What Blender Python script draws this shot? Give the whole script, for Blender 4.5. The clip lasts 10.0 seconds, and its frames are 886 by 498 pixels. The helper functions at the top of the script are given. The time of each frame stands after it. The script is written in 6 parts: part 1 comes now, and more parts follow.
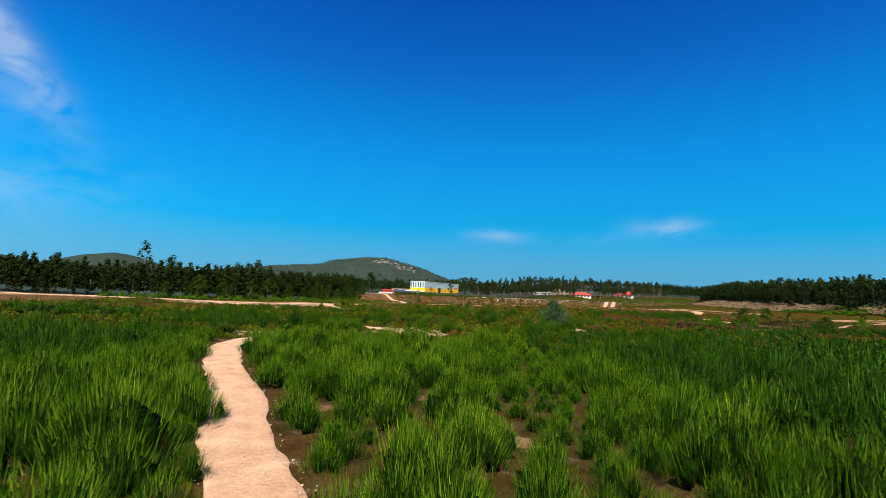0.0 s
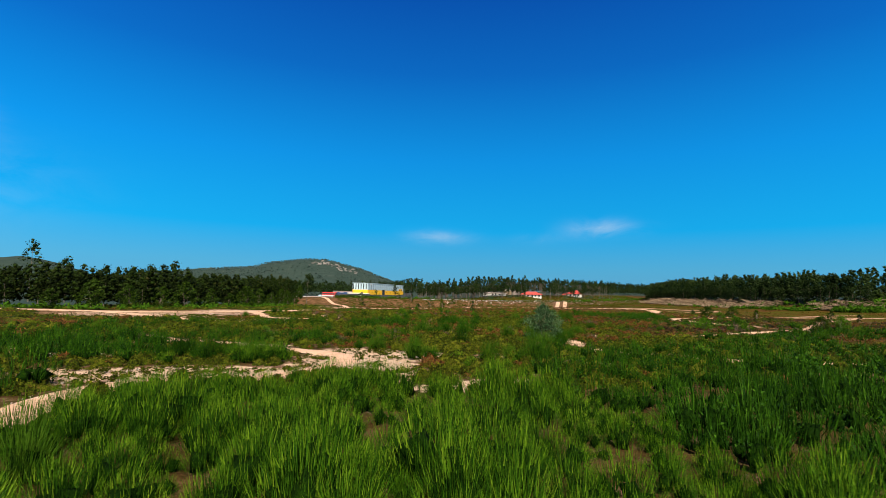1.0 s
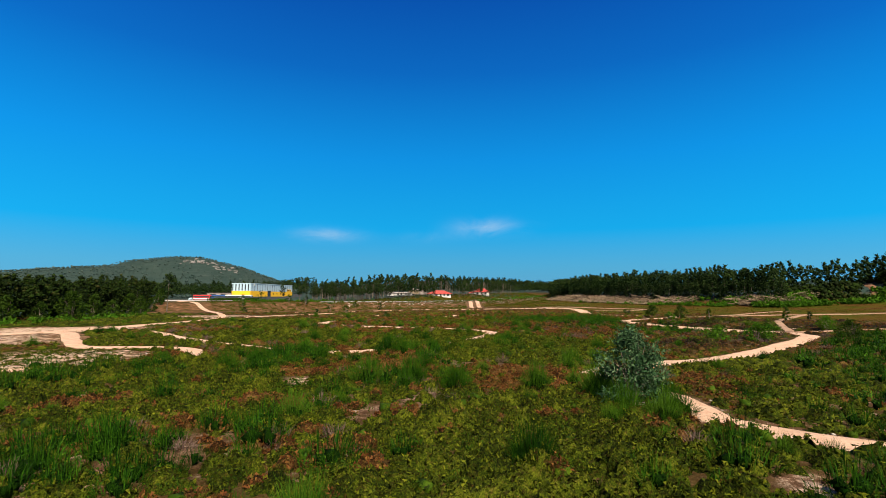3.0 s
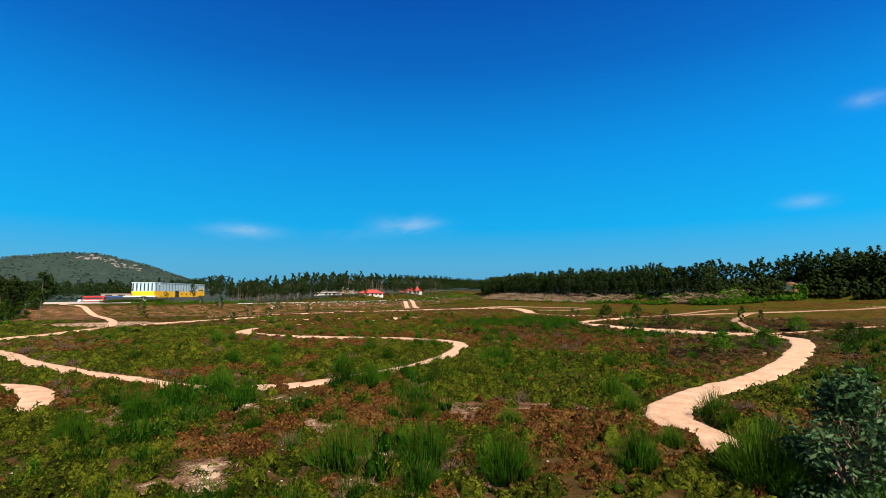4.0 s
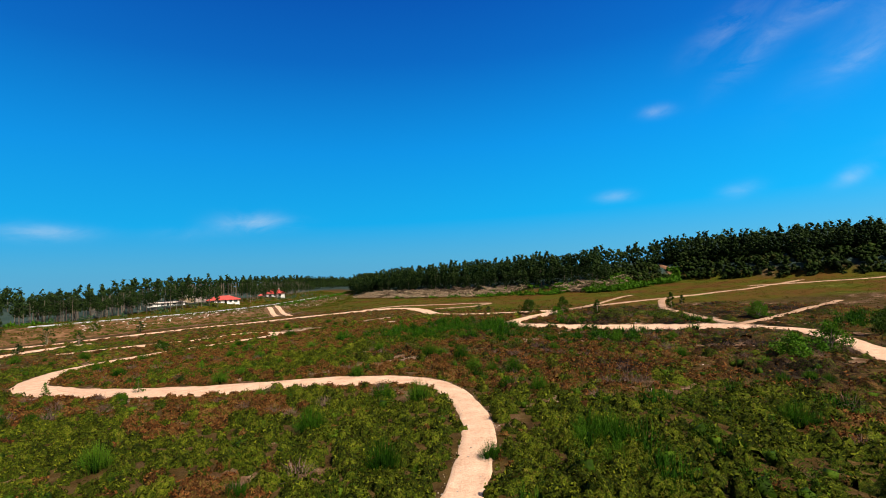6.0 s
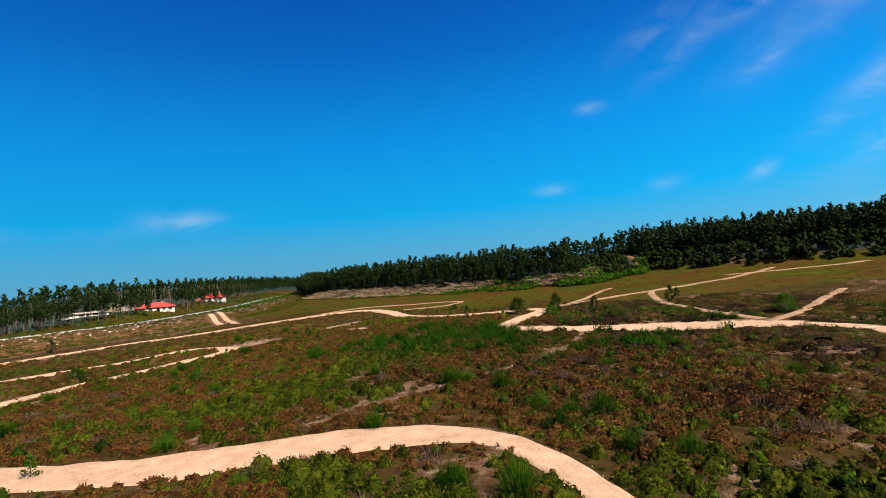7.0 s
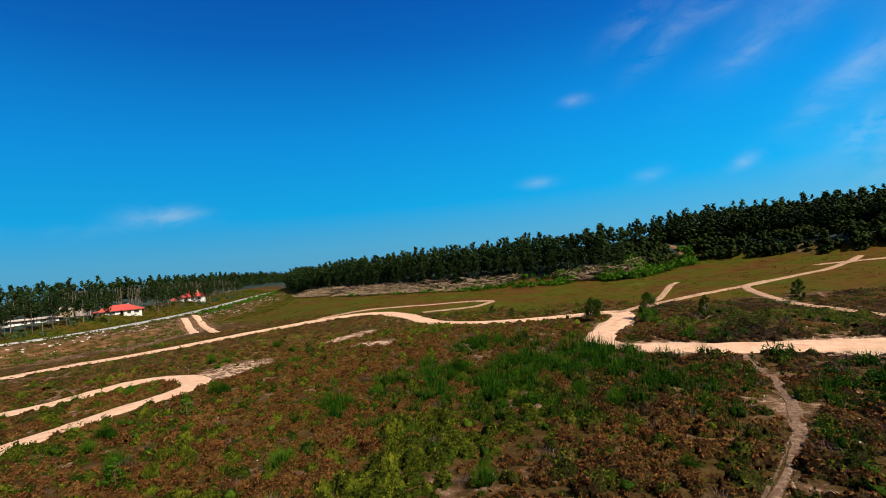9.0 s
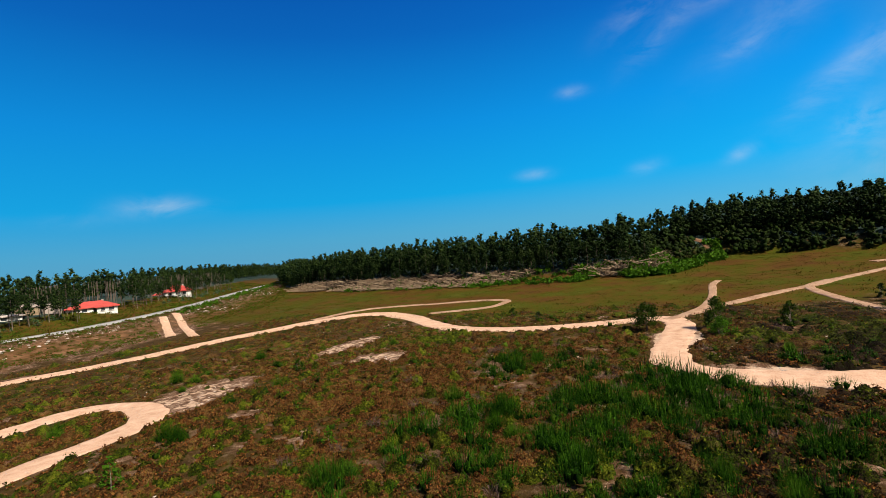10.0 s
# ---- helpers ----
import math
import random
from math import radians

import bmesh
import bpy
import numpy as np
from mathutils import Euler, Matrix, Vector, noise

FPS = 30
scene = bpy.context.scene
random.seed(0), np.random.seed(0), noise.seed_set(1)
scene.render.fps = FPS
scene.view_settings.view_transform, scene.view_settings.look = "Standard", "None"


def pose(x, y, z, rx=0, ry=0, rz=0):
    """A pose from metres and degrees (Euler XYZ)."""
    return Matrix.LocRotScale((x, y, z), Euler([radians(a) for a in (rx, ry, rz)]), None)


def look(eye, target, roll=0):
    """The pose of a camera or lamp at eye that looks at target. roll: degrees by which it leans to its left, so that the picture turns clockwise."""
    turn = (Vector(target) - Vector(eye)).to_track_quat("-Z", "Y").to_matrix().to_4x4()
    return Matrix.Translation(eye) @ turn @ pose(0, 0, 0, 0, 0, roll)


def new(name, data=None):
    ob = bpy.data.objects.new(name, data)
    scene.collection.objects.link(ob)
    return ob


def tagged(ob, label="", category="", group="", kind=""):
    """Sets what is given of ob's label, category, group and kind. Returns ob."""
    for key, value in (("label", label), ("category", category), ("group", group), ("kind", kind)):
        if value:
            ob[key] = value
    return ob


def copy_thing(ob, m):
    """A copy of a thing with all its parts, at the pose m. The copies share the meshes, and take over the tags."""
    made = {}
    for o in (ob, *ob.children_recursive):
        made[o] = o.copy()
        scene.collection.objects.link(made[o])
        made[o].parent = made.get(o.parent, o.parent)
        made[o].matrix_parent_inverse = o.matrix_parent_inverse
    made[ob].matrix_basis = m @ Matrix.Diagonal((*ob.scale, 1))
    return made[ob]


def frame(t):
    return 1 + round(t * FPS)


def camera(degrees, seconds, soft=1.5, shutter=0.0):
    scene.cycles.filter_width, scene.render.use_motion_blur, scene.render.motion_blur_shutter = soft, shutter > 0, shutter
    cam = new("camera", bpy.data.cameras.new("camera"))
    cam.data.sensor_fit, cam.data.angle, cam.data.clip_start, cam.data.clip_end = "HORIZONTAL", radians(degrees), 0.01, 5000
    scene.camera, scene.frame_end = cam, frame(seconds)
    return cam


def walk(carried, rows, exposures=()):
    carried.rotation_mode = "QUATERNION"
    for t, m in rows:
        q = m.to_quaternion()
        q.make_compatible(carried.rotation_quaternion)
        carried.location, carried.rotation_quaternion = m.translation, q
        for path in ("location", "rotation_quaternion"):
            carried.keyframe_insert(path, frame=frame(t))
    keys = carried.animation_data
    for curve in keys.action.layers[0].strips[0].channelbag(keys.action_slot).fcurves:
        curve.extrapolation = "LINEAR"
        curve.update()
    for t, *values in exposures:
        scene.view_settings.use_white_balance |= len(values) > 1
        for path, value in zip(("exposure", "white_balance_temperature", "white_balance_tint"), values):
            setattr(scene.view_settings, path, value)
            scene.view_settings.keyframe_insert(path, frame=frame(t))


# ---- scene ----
cam = camera(83.4, 10.0, 0.7, 0.05)
PATH = [
    (0, (-3.613, 4.762, 4.207), (-3.333, 6.734, 4.389), 2.3),
    (0.5, (-3.334, 13.396, 4.427), (-2.944, 15.348, 4.616), 1.7),
    (1, (-3.02, 21.667, 4.628), (-2.512, 23.592, 4.821), 1.3),
    (1.5, (-2.572, 29.662, 4.928), (-1.96, 31.556, 5.123), 1.1),
    (2, (-1.98, 37.496, 5.36), (-1.271, 39.357, 5.551), 0.8),
    (2.5, (-1.192, 45.041, 5.547), (-0.388, 46.862, 5.739), 0.4),
    (4, (3.022, 67.548, 6.532), (4.199, 69.155, 6.714), -0.2),
    (4.5, (4.787, 74.565, 6.845), (6.085, 76.075, 7.021), -0.9),
    (5, (6.61, 81.083, 7.187), (8.02, 82.492, 7.353), -1.7),
    (5.5, (8.697, 87.155, 7.488), (10.203, 88.462, 7.647), -2.5),
    (7, (18.194, 107.405, 9.328), (19.919, 108.411, 9.437), -5.1),
    (7.5, (22.233, 113.154, 9.835), (23.975, 114.131, 9.933), -5.6),
    (8, (26.704, 118.727, 10.148), (28.45, 119.698, 10.238), -5.6),
    (8.5, (31.414, 124.004, 10.206), (33.163, 124.97, 10.292), -5.6),
    (9, (36.551, 128.974, 10.409), (38.302, 129.937, 10.486), -5.7),
    (9.5, (41.875, 133.701, 10.93), (43.628, 134.661, 10.991), -5.6),
    (10, (47.196, 138.192, 11.453), (48.954, 139.143, 11.494), -5.5),
]
walk(cam, [(t, look(eye, target, roll)) for t, eye, target, roll in PATH], [(0.0, 1.20), (2.5, 1.20), (4.0, 1.24), (6.0, 1.24), (8.0, 1.08), (10.0, 1.08)])

# ---------------------------------------------------------------- light
SUN_FROM = Vector((-0.12, -0.74, 0.76)).normalized()
sun = new("sun", bpy.data.lights.new("sun", "SUN"))
sun.data.energy, sun.data.angle, sun.data.color = 5.0, radians(0.55), (1.0, 0.89, 0.74)
sun.matrix_world = look(SUN_FROM * 60, (0, 0, 0))


def link(tree, a, b):
    tree.links.new(a, b)


def node(tree, kind, **values):
    n = tree.nodes.new(kind)
    for key, value in values.items():
        if key in n.inputs:
            n.inputs[key].default_value = value
    return n


def math_node(tree, op, a, b=None, clamp=False):
    n = tree.nodes.new("ShaderNodeMath")
    n.operation, n.use_clamp = op, clamp
    for k, v in enumerate((a, b)):
        if v is None:
            continue
        if isinstance(v, (int, float)):
            n.inputs[k].default_value = v
        else:
            link(tree, v, n.inputs[k])
    return n.outputs[0]


def ramp_node(tree, fac, stops):
    n = tree.nodes.new("ShaderNodeValToRGB")
    while len(n.color_ramp.elements) < len(stops):
        n.color_ramp.elements.new(0.5)
    for el, (pos, col) in zip(n.color_ramp.elements, stops):
        el.position = pos
        el.color = (*col, 1) if len(col) == 3 else col
    link(tree, fac, n.inputs[0])
    return n.outputs[0]


def mix_node(tree, fac, a, b, how="MIX"):
    n = tree.nodes.new("ShaderNodeMix")
    n.data_type, n.blend_type = "RGBA", how
    for sock, v in ((n.inputs[0], fac), (n.inputs[6], a), (n.inputs[7], b)):
        if isinstance(v, (int, float)):
            sock.default_value = v
        elif isinstance(v, tuple):
            sock.default_value = (*v, 1)
        else:
            link(tree, v, sock)
    return n.outputs[2]


def build_sky():
    world = bpy.data.worlds.new("sky")
    scene.world = world
    world.use_nodes = True
    tree = world.node_tree
    tree.nodes.clear()
    out, back = tree.nodes.new("ShaderNodeOutputWorld"), tree.nodes.new("ShaderNodeBackground")
    way = tree.nodes.new("ShaderNodeTexCoord").outputs["Generated"]
    air = tree.nodes.new("ShaderNodeTexSky")
    air.sky_type, air.sun_disc = "NISHITA", False
    air.sun_elevation, air.sun_rotation = math.asin(SUN_FROM.z), math.atan2(SUN_FROM.x, SUN_FROM.y)
    air.air_density, air.dust_density, air.ozone_density = 1.0, 3.0, 1.0
    # a polarised deep blue overhead that pales towards the horizon
    split = tree.nodes.new("ShaderNodeSeparateXYZ")
    link(tree, way, split.inputs[0])
    tone = ramp_node(tree, split.outputs["Z"], [
        (0.0, (0.082, 0.248, 0.370)), (0.06, (0.050, 0.262, 0.432)), (0.13, (0.001, 0.250, 0.522)), (0.265, (0.0, 0.178, 0.482)),
        (0.42, (0.0, 0.084, 0.330)), (0.56, (0.0, 0.042, 0.238)), (1.0, (0.0, 0.026, 0.17))])
    heading = tree.nodes.new("ShaderNodeVectorMath")
    heading.operation = "DOT_PRODUCT"
    link(tree, way, heading.inputs[0])
    heading.inputs[1].default_value = (0.47, 0.88, 0.0)
    glow = math_node(tree, "MULTIPLY_ADD", heading.outputs["Value"], -0.3)
    glow.node.inputs[2].default_value = 1.16
    tone = mix_node(tree, 1.0, tone, glow, "MULTIPLY")
    physical = mix_node(tree, 1.0, air.outputs[0], (0.05, 0.05, 0.05), "MULTIPLY")
    ahead = math_node(tree, "MULTIPLY_ADD", heading.outputs["Value"], -2.2, clamp=True)
    ahead.node.inputs[2].default_value = 0.62
    colour = mix_node(tree, math_node(tree, "MAXIMUM", ahead, 0.03), tone, physical)
    # thin clouds: direction, half width, half height, lean, density
    wisps = [
        ((0.245, 0.962, 0.120), 0.055, 0.013, 0.0, 0.75), ((0.532, 0.835, 0.137), 0.06, 0.016, 0.0, 0.85), ((0.429, 0.896, 0.118), 0.05, 0.012, 0.0, 0.2),
        ((-0.57, 0.74, 0.37), 0.11, 0.034, -0.9, 2.2), ((-0.505, 0.80, 0.29), 0.07, 0.025, -0.8, 0.7), ((-0.56, 0.81, 0.14), 0.16, 0.06, 0.1, 0.35),
        ((-0.72, 0.66, 0.22), 0.2, 0.09, -0.5, 0.6), ((0.932, 0.030, 0.358), 0.075, 0.020, 0.6, 0.5), ((0.915, 0.075, 0.395), 0.06, 0.022, 0.5, 0.45), ((0.92, -0.07, 0.385), 0.05, 0.014, 0.3, 0.6),
        ((0.95, -0.076, 0.30), 0.035, 0.014, 0.4, 0.5), ((0.957, -0.19, 0.218), 0.075, 0.022, 0.6, 0.5), ((0.966, -0.211, 0.147), 0.03, 0.018, 0.4, 0.7),
        ((0.99, -0.056, 0.131), 0.022, 0.011, 0.4, 0.8), ((0.936, 0.203, 0.288), 0.025, 0.010, 0.0, 0.5), ((0.945, 0.293, 0.147), 0.03, 0.010, 0.0, 0.55),
        ((0.933, -0.251, 0.258), 0.05, 0.024, 0.6, 0.5), ((0.987, 0.094, 0.133), 0.03, 0.012, 0.1, 0.35), ((0.90, -0.22, 0.40), 0.16, 0.04, 0.5, 0.6),
        ((0.95, -0.33, 0.12), 0.16, 0.08, 0.1, 0.5)]
    warp = node(tree, "ShaderNodeTexNoise", Scale=9.0, Detail=6.0, Roughness=0.62)
    squash = tree.nodes.new("ShaderNodeVectorMath")
    squash.operation = "MULTIPLY"
    squash.inputs[1].default_value = (1.0, 1.0, 2.1)
    link(tree, way, squash.inputs[0])
    link(tree, squash.outputs[0], warp.inputs["Vector"])
    warp.inputs["Distortion"].default_value = 0.5
    grain = math_node(tree, "MULTIPLY_ADD", warp.outputs[0], 3.4)
    grain.node.inputs[2].default_value = -1.15
    total = None
    for centre, wide, high, lean, dense in wisps:
        c = Vector(centre).normalized()
        side = c.cross(Vector((0, 0, 1))).normalized()
        top = side.cross(c)
        a, b = side * math.cos(lean) + top * math.sin(lean), top * math.cos(lean) - side * math.sin(lean)
        reach = None
        for axis, size in ((a, wide), (b, high)):
            d = tree.nodes.new("ShaderNodeVectorMath")
            d.operation = "DOT_PRODUCT"
            link(tree, way, d.inputs[0])
            d.inputs[1].default_value = axis / size
            off = math_node(tree, "SUBTRACT", d.outputs["Value"], float(c.dot(axis)) / size)
            sq = math_node(tree, "MULTIPLY", off, off)
            reach = sq if reach is None else math_node(tree, "ADD", reach, sq)
        fade = math_node(tree, "POWER", 2.718, math_node(tree, "MULTIPLY", reach, -1.1))
        part_ = math_node(tree, "MULTIPLY", fade, dense)
        total = part_ if total is None else math_node(tree, "ADD", total, part_)
    veil = math_node(tree, "MULTIPLY", total, math_node(tree, "MAXIMUM", grain, 0.03), clamp=True)
    veil = math_node(tree, "MULTIPLY", veil, 0.40, clamp=True)
    colour = mix_node(tree, veil, colour, (0.38, 0.42, 0.455))
    link(tree, colour, back.inputs[0])
    back.inputs[1].default_value = 0.8
    link(tree, back.outputs[0], out.inputs[0])


build_sky()


# ---------------------------------------------------------------- materials
def material(name, stops, scale=4.0, rough=0.85, bump=0.0, bump_scale=None, metal=0.0, per="", leaf=0.0, spec=None, vary=0.3):
    """A surface whose colour runs through stops by noise at two scales; per: 'island' or 'object' adds a shift for each piece."""
    m = bpy.data.materials.new(name)
    m.use_nodes = True
    tree = m.node_tree
    bsdf = tree.nodes["Principled BSDF"]
    bsdf.inputs["Roughness"].default_value, bsdf.inputs["Metallic"].default_value = rough, metal
    bsdf.inputs["Specular IOR Level"].default_value = spec if spec is not None else (0.04 if leaf else 0.3)
    geo = tree.nodes.new("ShaderNodeNewGeometry")
    where = geo.outputs["Position"]
    big = node(tree, "ShaderNodeTexNoise", Scale=scale, Detail=4.0, Roughness=0.6)
    small = node(tree, "ShaderNodeTexNoise", Scale=scale * 9.0, Detail=3.0, Roughness=0.6)
    for n in (big, small):
        link(tree, where, n.inputs["Vector"])
    fac = math_node(tree, "ADD", math_node(tree, "MULTIPLY", big.outputs[0], 0.55), math_node(tree, "MULTIPLY", small.outputs[0], 0.45))
    if per:
        pick = geo.outputs["Random Per Island"] if per == "island" else tree.nodes.new("ShaderNodeObjectInfo").outputs["Random"]
        shift = math_node(tree, "MULTIPLY", math_node(tree, "SUBTRACT", pick, 0.5), vary)
        fac = math_node(tree, "ADD", fac, shift)
    fac = math_node(tree, "MULTIPLY_ADD", fac, 2.5, clamp=True)
    fac.node.inputs[2].default_value = -0.75
    colour = ramp_node(tree, fac, stops)
    link(tree, colour, bsdf.inputs["Base Color"])
    if bump:
        b = node(tree, "ShaderNodeBump", Strength=bump, Distance=0.05)
        rel = node(tree, "ShaderNodeTexNoise", Scale=bump_scale or scale * 12, Detail=5.0, Roughness=0.65)
        link(tree, where, rel.inputs["Vector"])
        link(tree, rel.outputs[0], b.inputs["Height"])
        link(tree, b.outputs[0], bsdf.inputs["Normal"])
    if leaf:
        shine, blend = tree.nodes.new("ShaderNodeBsdfTranslucent"), tree.nodes.new("ShaderNodeMixShader")
        link(tree, colour, shine.inputs[0])
        blend.inputs[0].default_value = leaf
        link(tree, bsdf.outputs[0], blend.inputs[1])
        link(tree, shine.outputs[0], blend.inputs[2])
        link(tree, blend.outputs[0], tree.nodes["Material Output"].inputs[0])
    return m


SAND = material("pale_sand", [(0.0, (0.2352, 0.1296, 0.08)), (0.35, (0.3444, 0.2173, 0.144)), (0.7, (0.42, 0.2804, 0.192)), (1.0, (0.504, 0.3608, 0.264))], 0.9, 0.95, 0.9, 14.0, spec=0.05)
STONY = material("stony_path", [(0.0, (0.028, 0.0144, 0.008)), (0.4, (0.076, 0.0448, 0.0288)), (0.7, (0.152, 0.1, 0.068)), (1.0, (0.304, 0.24, 0.192))], 2.6, 0.95, 0.9, 14.0, spec=0.04)
EARTH = material("pinkish_earth", [(0.0, (0.12, 0.0656, 0.0376)), (0.4, (0.216, 0.132, 0.084)), (1.0, (0.336, 0.232, 0.16))], 0.7, 0.95, 0.8, 12.0, spec=0.04)
ROAD_GREY = material("worn_asphalt", [(0.0, (0.165, 0.165, 0.155)), (1.0, (0.25, 0.245, 0.225))], 0.5, 0.9, 0.2, 30.0, spec=0.1)
BROOM = material("broom_green", [(0.0, (0.0010, 0.006, 0.0003)), (0.4, (0.006, 0.026, 0.0008)), (0.75, (0.022, 0.066, 0.0024)), (1.0, (0.055, 0.118, 0.007))], 0.7, 0.6, per="island", leaf=0.15, vary=0.16)
# lime of young shoots, brightened to paint sunlight on the bush tops
BROOM_LIT_TIP = material("broom_lit_shoots", [(0.0, (0.010, 0.036, 0.001)), (0.45, (0.041, 0.098, 0.003)), (1.0, (0.125, 0.195, 0.011))], 0.6, 0.6, per="island", leaf=0.2, vary=0.16)
BROOM_ONE = material("broom_shrub_green", [(0.0, (0.0048, 0.0208, 0.0008)), (0.5, (0.0192, 0.0592, 0.0024)), (1.0, (0.056, 0.112, 0.0072))], 0.5, 0.6, per="object", leaf=0.3)
HEATH = material("heath_green", [(0.0, (0.01664, 0.01232, 0.0016)), (0.25, (0.01248, 0.0176, 0.00096)), (0.6, (0.03328, 0.04576, 0.0024)), (1.0, (0.09568, 0.1038, 0.0056))], 0.8, 0.7, per="island", leaf=0.2)
GORSE = material("gorse_green", [(0.0, (0.0064, 0.0128, 0.0008)), (0.5, (0.016, 0.0368, 0.0016)), (1.0, (0.048, 0.08, 0.004))], 0.4, 0.7, per="island", leaf=0.2)
HEATH_BROWN = material("heath_brown", [(0.0, (0.0224, 0.008, 0.0024)), (0.4, (0.072, 0.0248, 0.0064)), (0.7, (0.116, 0.0488, 0.0144)), (1.0, (0.068, 0.0528, 0.0072))], 0.8, 0.8, per="island", leaf=0.15)
DRY = material("dry_twigs", [(0.0, (0.0608, 0.03648, 0.02128)), (0.5, (0.1338, 0.0912, 0.05472)), (1.0, (0.2067, 0.1581, 0.1034))], 1.0, 0.9, per="island")
GRASS = material("field_grass", [(0.0, (0.0416, 0.0288, 0.0048)), (0.45, (0.0384, 0.0352, 0.0032)), (0.8, (0.032, 0.04, 0.0032)), (1.0, (0.06, 0.0528, 0.008))], 0.07, 0.85, leaf=0.2)
BANK_GRASS = material("bank_grass", [(0.0, (0.072, 0.036, 0.0096)), (0.35, (0.048, 0.0384, 0.0048)), (0.6, (0.024, 0.048, 0.0032)), (1.0, (0.044, 0.076, 0.0064))], 0.12, 0.8, per="island", leaf=0.2)
FERN = material("bright_bracken", [(0.0, (0.0128, 0.04, 0.0016)), (0.5, (0.0272, 0.076, 0.0032)), (1.0, (0.052, 0.112, 0.0064))], 0.2, 0.7, per="island", leaf=0.25)
GUM = material("gum_leaves", [(0.0, (0.0024, 0.0064, 0.00096)), (0.5, (0.0088, 0.02, 0.004)), (1.0, (0.031, 0.050, 0.012))], 0.12, 0.6, per="island", leaf=0.18)
GUM_BLUE = material("blue_gum_leaves", [(0.0, (0.008, 0.027, 0.010)), (0.5, (0.026, 0.060, 0.022)), (1.0, (0.074, 0.122, 0.056))], 0.8, 0.5, per="island", leaf=0.2)
SCRUB = material("dark_scrub", [(0.0, (0.0024, 0.0056, 0.0008)), (0.4, (0.0064, 0.012, 0.0016)), (0.8, (0.0112, 0.024, 0.0024)), (1.0, (0.024, 0.024, 0.0056))], 0.1, 0.7, per="island", leaf=0.12)
OAK = material("broadleaf_leaves", [(0.0, (0.0048, 0.0144, 0.0008)), (0.5, (0.0144, 0.032, 0.0024)), (1.0, (0.032, 0.0592, 0.0048))], 0.25, 0.6, per="island", leaf=0.2)
# leaf colour pushed to bluish grey: distance haze painted into the far hills
FAR_LEAF_HAZE = material("far_leaves_hazed", [(0.0, (0.0168, 0.0312, 0.0264)), (0.5, (0.0264, 0.0432, 0.0372)), (1.0, (0.0432, 0.0612, 0.0504))], 0.03, 0.8, per="island", spec=0.04)
BARK = material("gum_bark", [(0.0, (0.028, 0.0208, 0.016)), (0.5, (0.076, 0.0576, 0.044)), (1.0, (0.16, 0.132, 0.104))], 0.9, 0.9, per="object")
DEAD = material("dead_heather", [(0.0, (0.028, 0.0144, 0.0112)), (0.5, (0.06, 0.0336, 0.0264)), (1.0, (0.112, 0.072, 0.056))], 0.4, 0.9, per="island")
# near-black green puts the shade inside the broom into the colour
BROOM_SHADE = material("broom_inner_shade", [(0.0, (0.0008, 0.004, 0.00024)), (0.5, (0.0032, 0.012, 0.00064)), (1.0, (0.0112, 0.032, 0.0016))], 5.0, 0.95, 1.0, 32.0, spec=0.02)
STEM = material("dark_stems", [(0.0, (0.0024, 0.0032, 0.0008)), (1.0, (0.0112, 0.0104, 0.0032))], 2.0, 0.95, spec=0.02)
STONE = material("pale_stone", [(0.0, (0.187, 0.1496, 0.1246)), (0.5, (0.2991, 0.2555, 0.2244)), (1.0, (0.3864, 0.349, 0.3116))], 1.5, 0.9, 0.3, 12.0, per="island")
GRANITE = material("far_granite", [(0.0, (0.08528, 0.07544, 0.06888)), (1.0, (0.1968, 0.1804, 0.1706))], 0.05, 0.95, per="island")
RED_SOIL = material("red_earth", [(0.0, (0.06, 0.0288, 0.0144)), (0.5, (0.112, 0.06, 0.0336)), (1.0, (0.184, 0.112, 0.072))], 0.4, 0.95, 0.4, 6.0, spec=0.05)
STEEL = material("pale_blue_cladding", [(0.0, (0.246, 0.3526, 0.41)), (1.0, (0.328, 0.4264, 0.4838))], 0.1, 0.5)
STEEL_DARK = material("dark_glazing", [(0.0, (0.016, 0.024, 0.028)), (1.0, (0.04, 0.048, 0.056))], 0.3, 0.2)
YELLOW = material("yellow_paint", [(0.0, (0.574, 0.3034, 0.00656)), (1.0, (0.6396, 0.3772, 0.0123))], 0.2, 0.6)
WHITE = material("white_render", [(0.0, (0.4113, 0.4051, 0.3864)), (1.0, (0.511, 0.5048, 0.4861))], 0.4, 0.8)
GREY_WALL = material("grey_block_wall", [(0.0, (0.03116, 0.03427, 0.03739)), (1.0, (0.05295, 0.0561, 0.0592))], 0.4, 0.9)
PINK_WALL = material("pinkish_concrete", [(0.0, (0.1884, 0.1526, 0.1346)), (1.0, (0.2423, 0.2064, 0.184))], 0.4, 0.9)
TILE = material("red_roof_tiles", [(0.0, (0.21, 0.020, 0.016)), (1.0, (0.30, 0.045, 0.034))], 0.8, 0.8, per="object")
RED = material("red_paint", [(0.0, (0.3952, 0.0152, 0.019)), (1.0, (0.4712, 0.0304, 0.0304))], 0.5, 0.35)
BLUE = material("blue_paint", [(0.0, (0.0114, 0.038, 0.152)), (1.0, (0.0228, 0.0684, 0.2128))], 0.5, 0.35)
RUBBER = material("tyre_rubber", [(0.0, (0.015, 0.015, 0.015)), (1.0, (0.03, 0.03, 0.03))], 2.0, 0.9)
YARD = material("pale_gravel_yard", [(0.0, (0.2493, 0.2181, 0.1932)), (1.0, (0.3365, 0.2991, 0.268))], 0.1, 0.95)


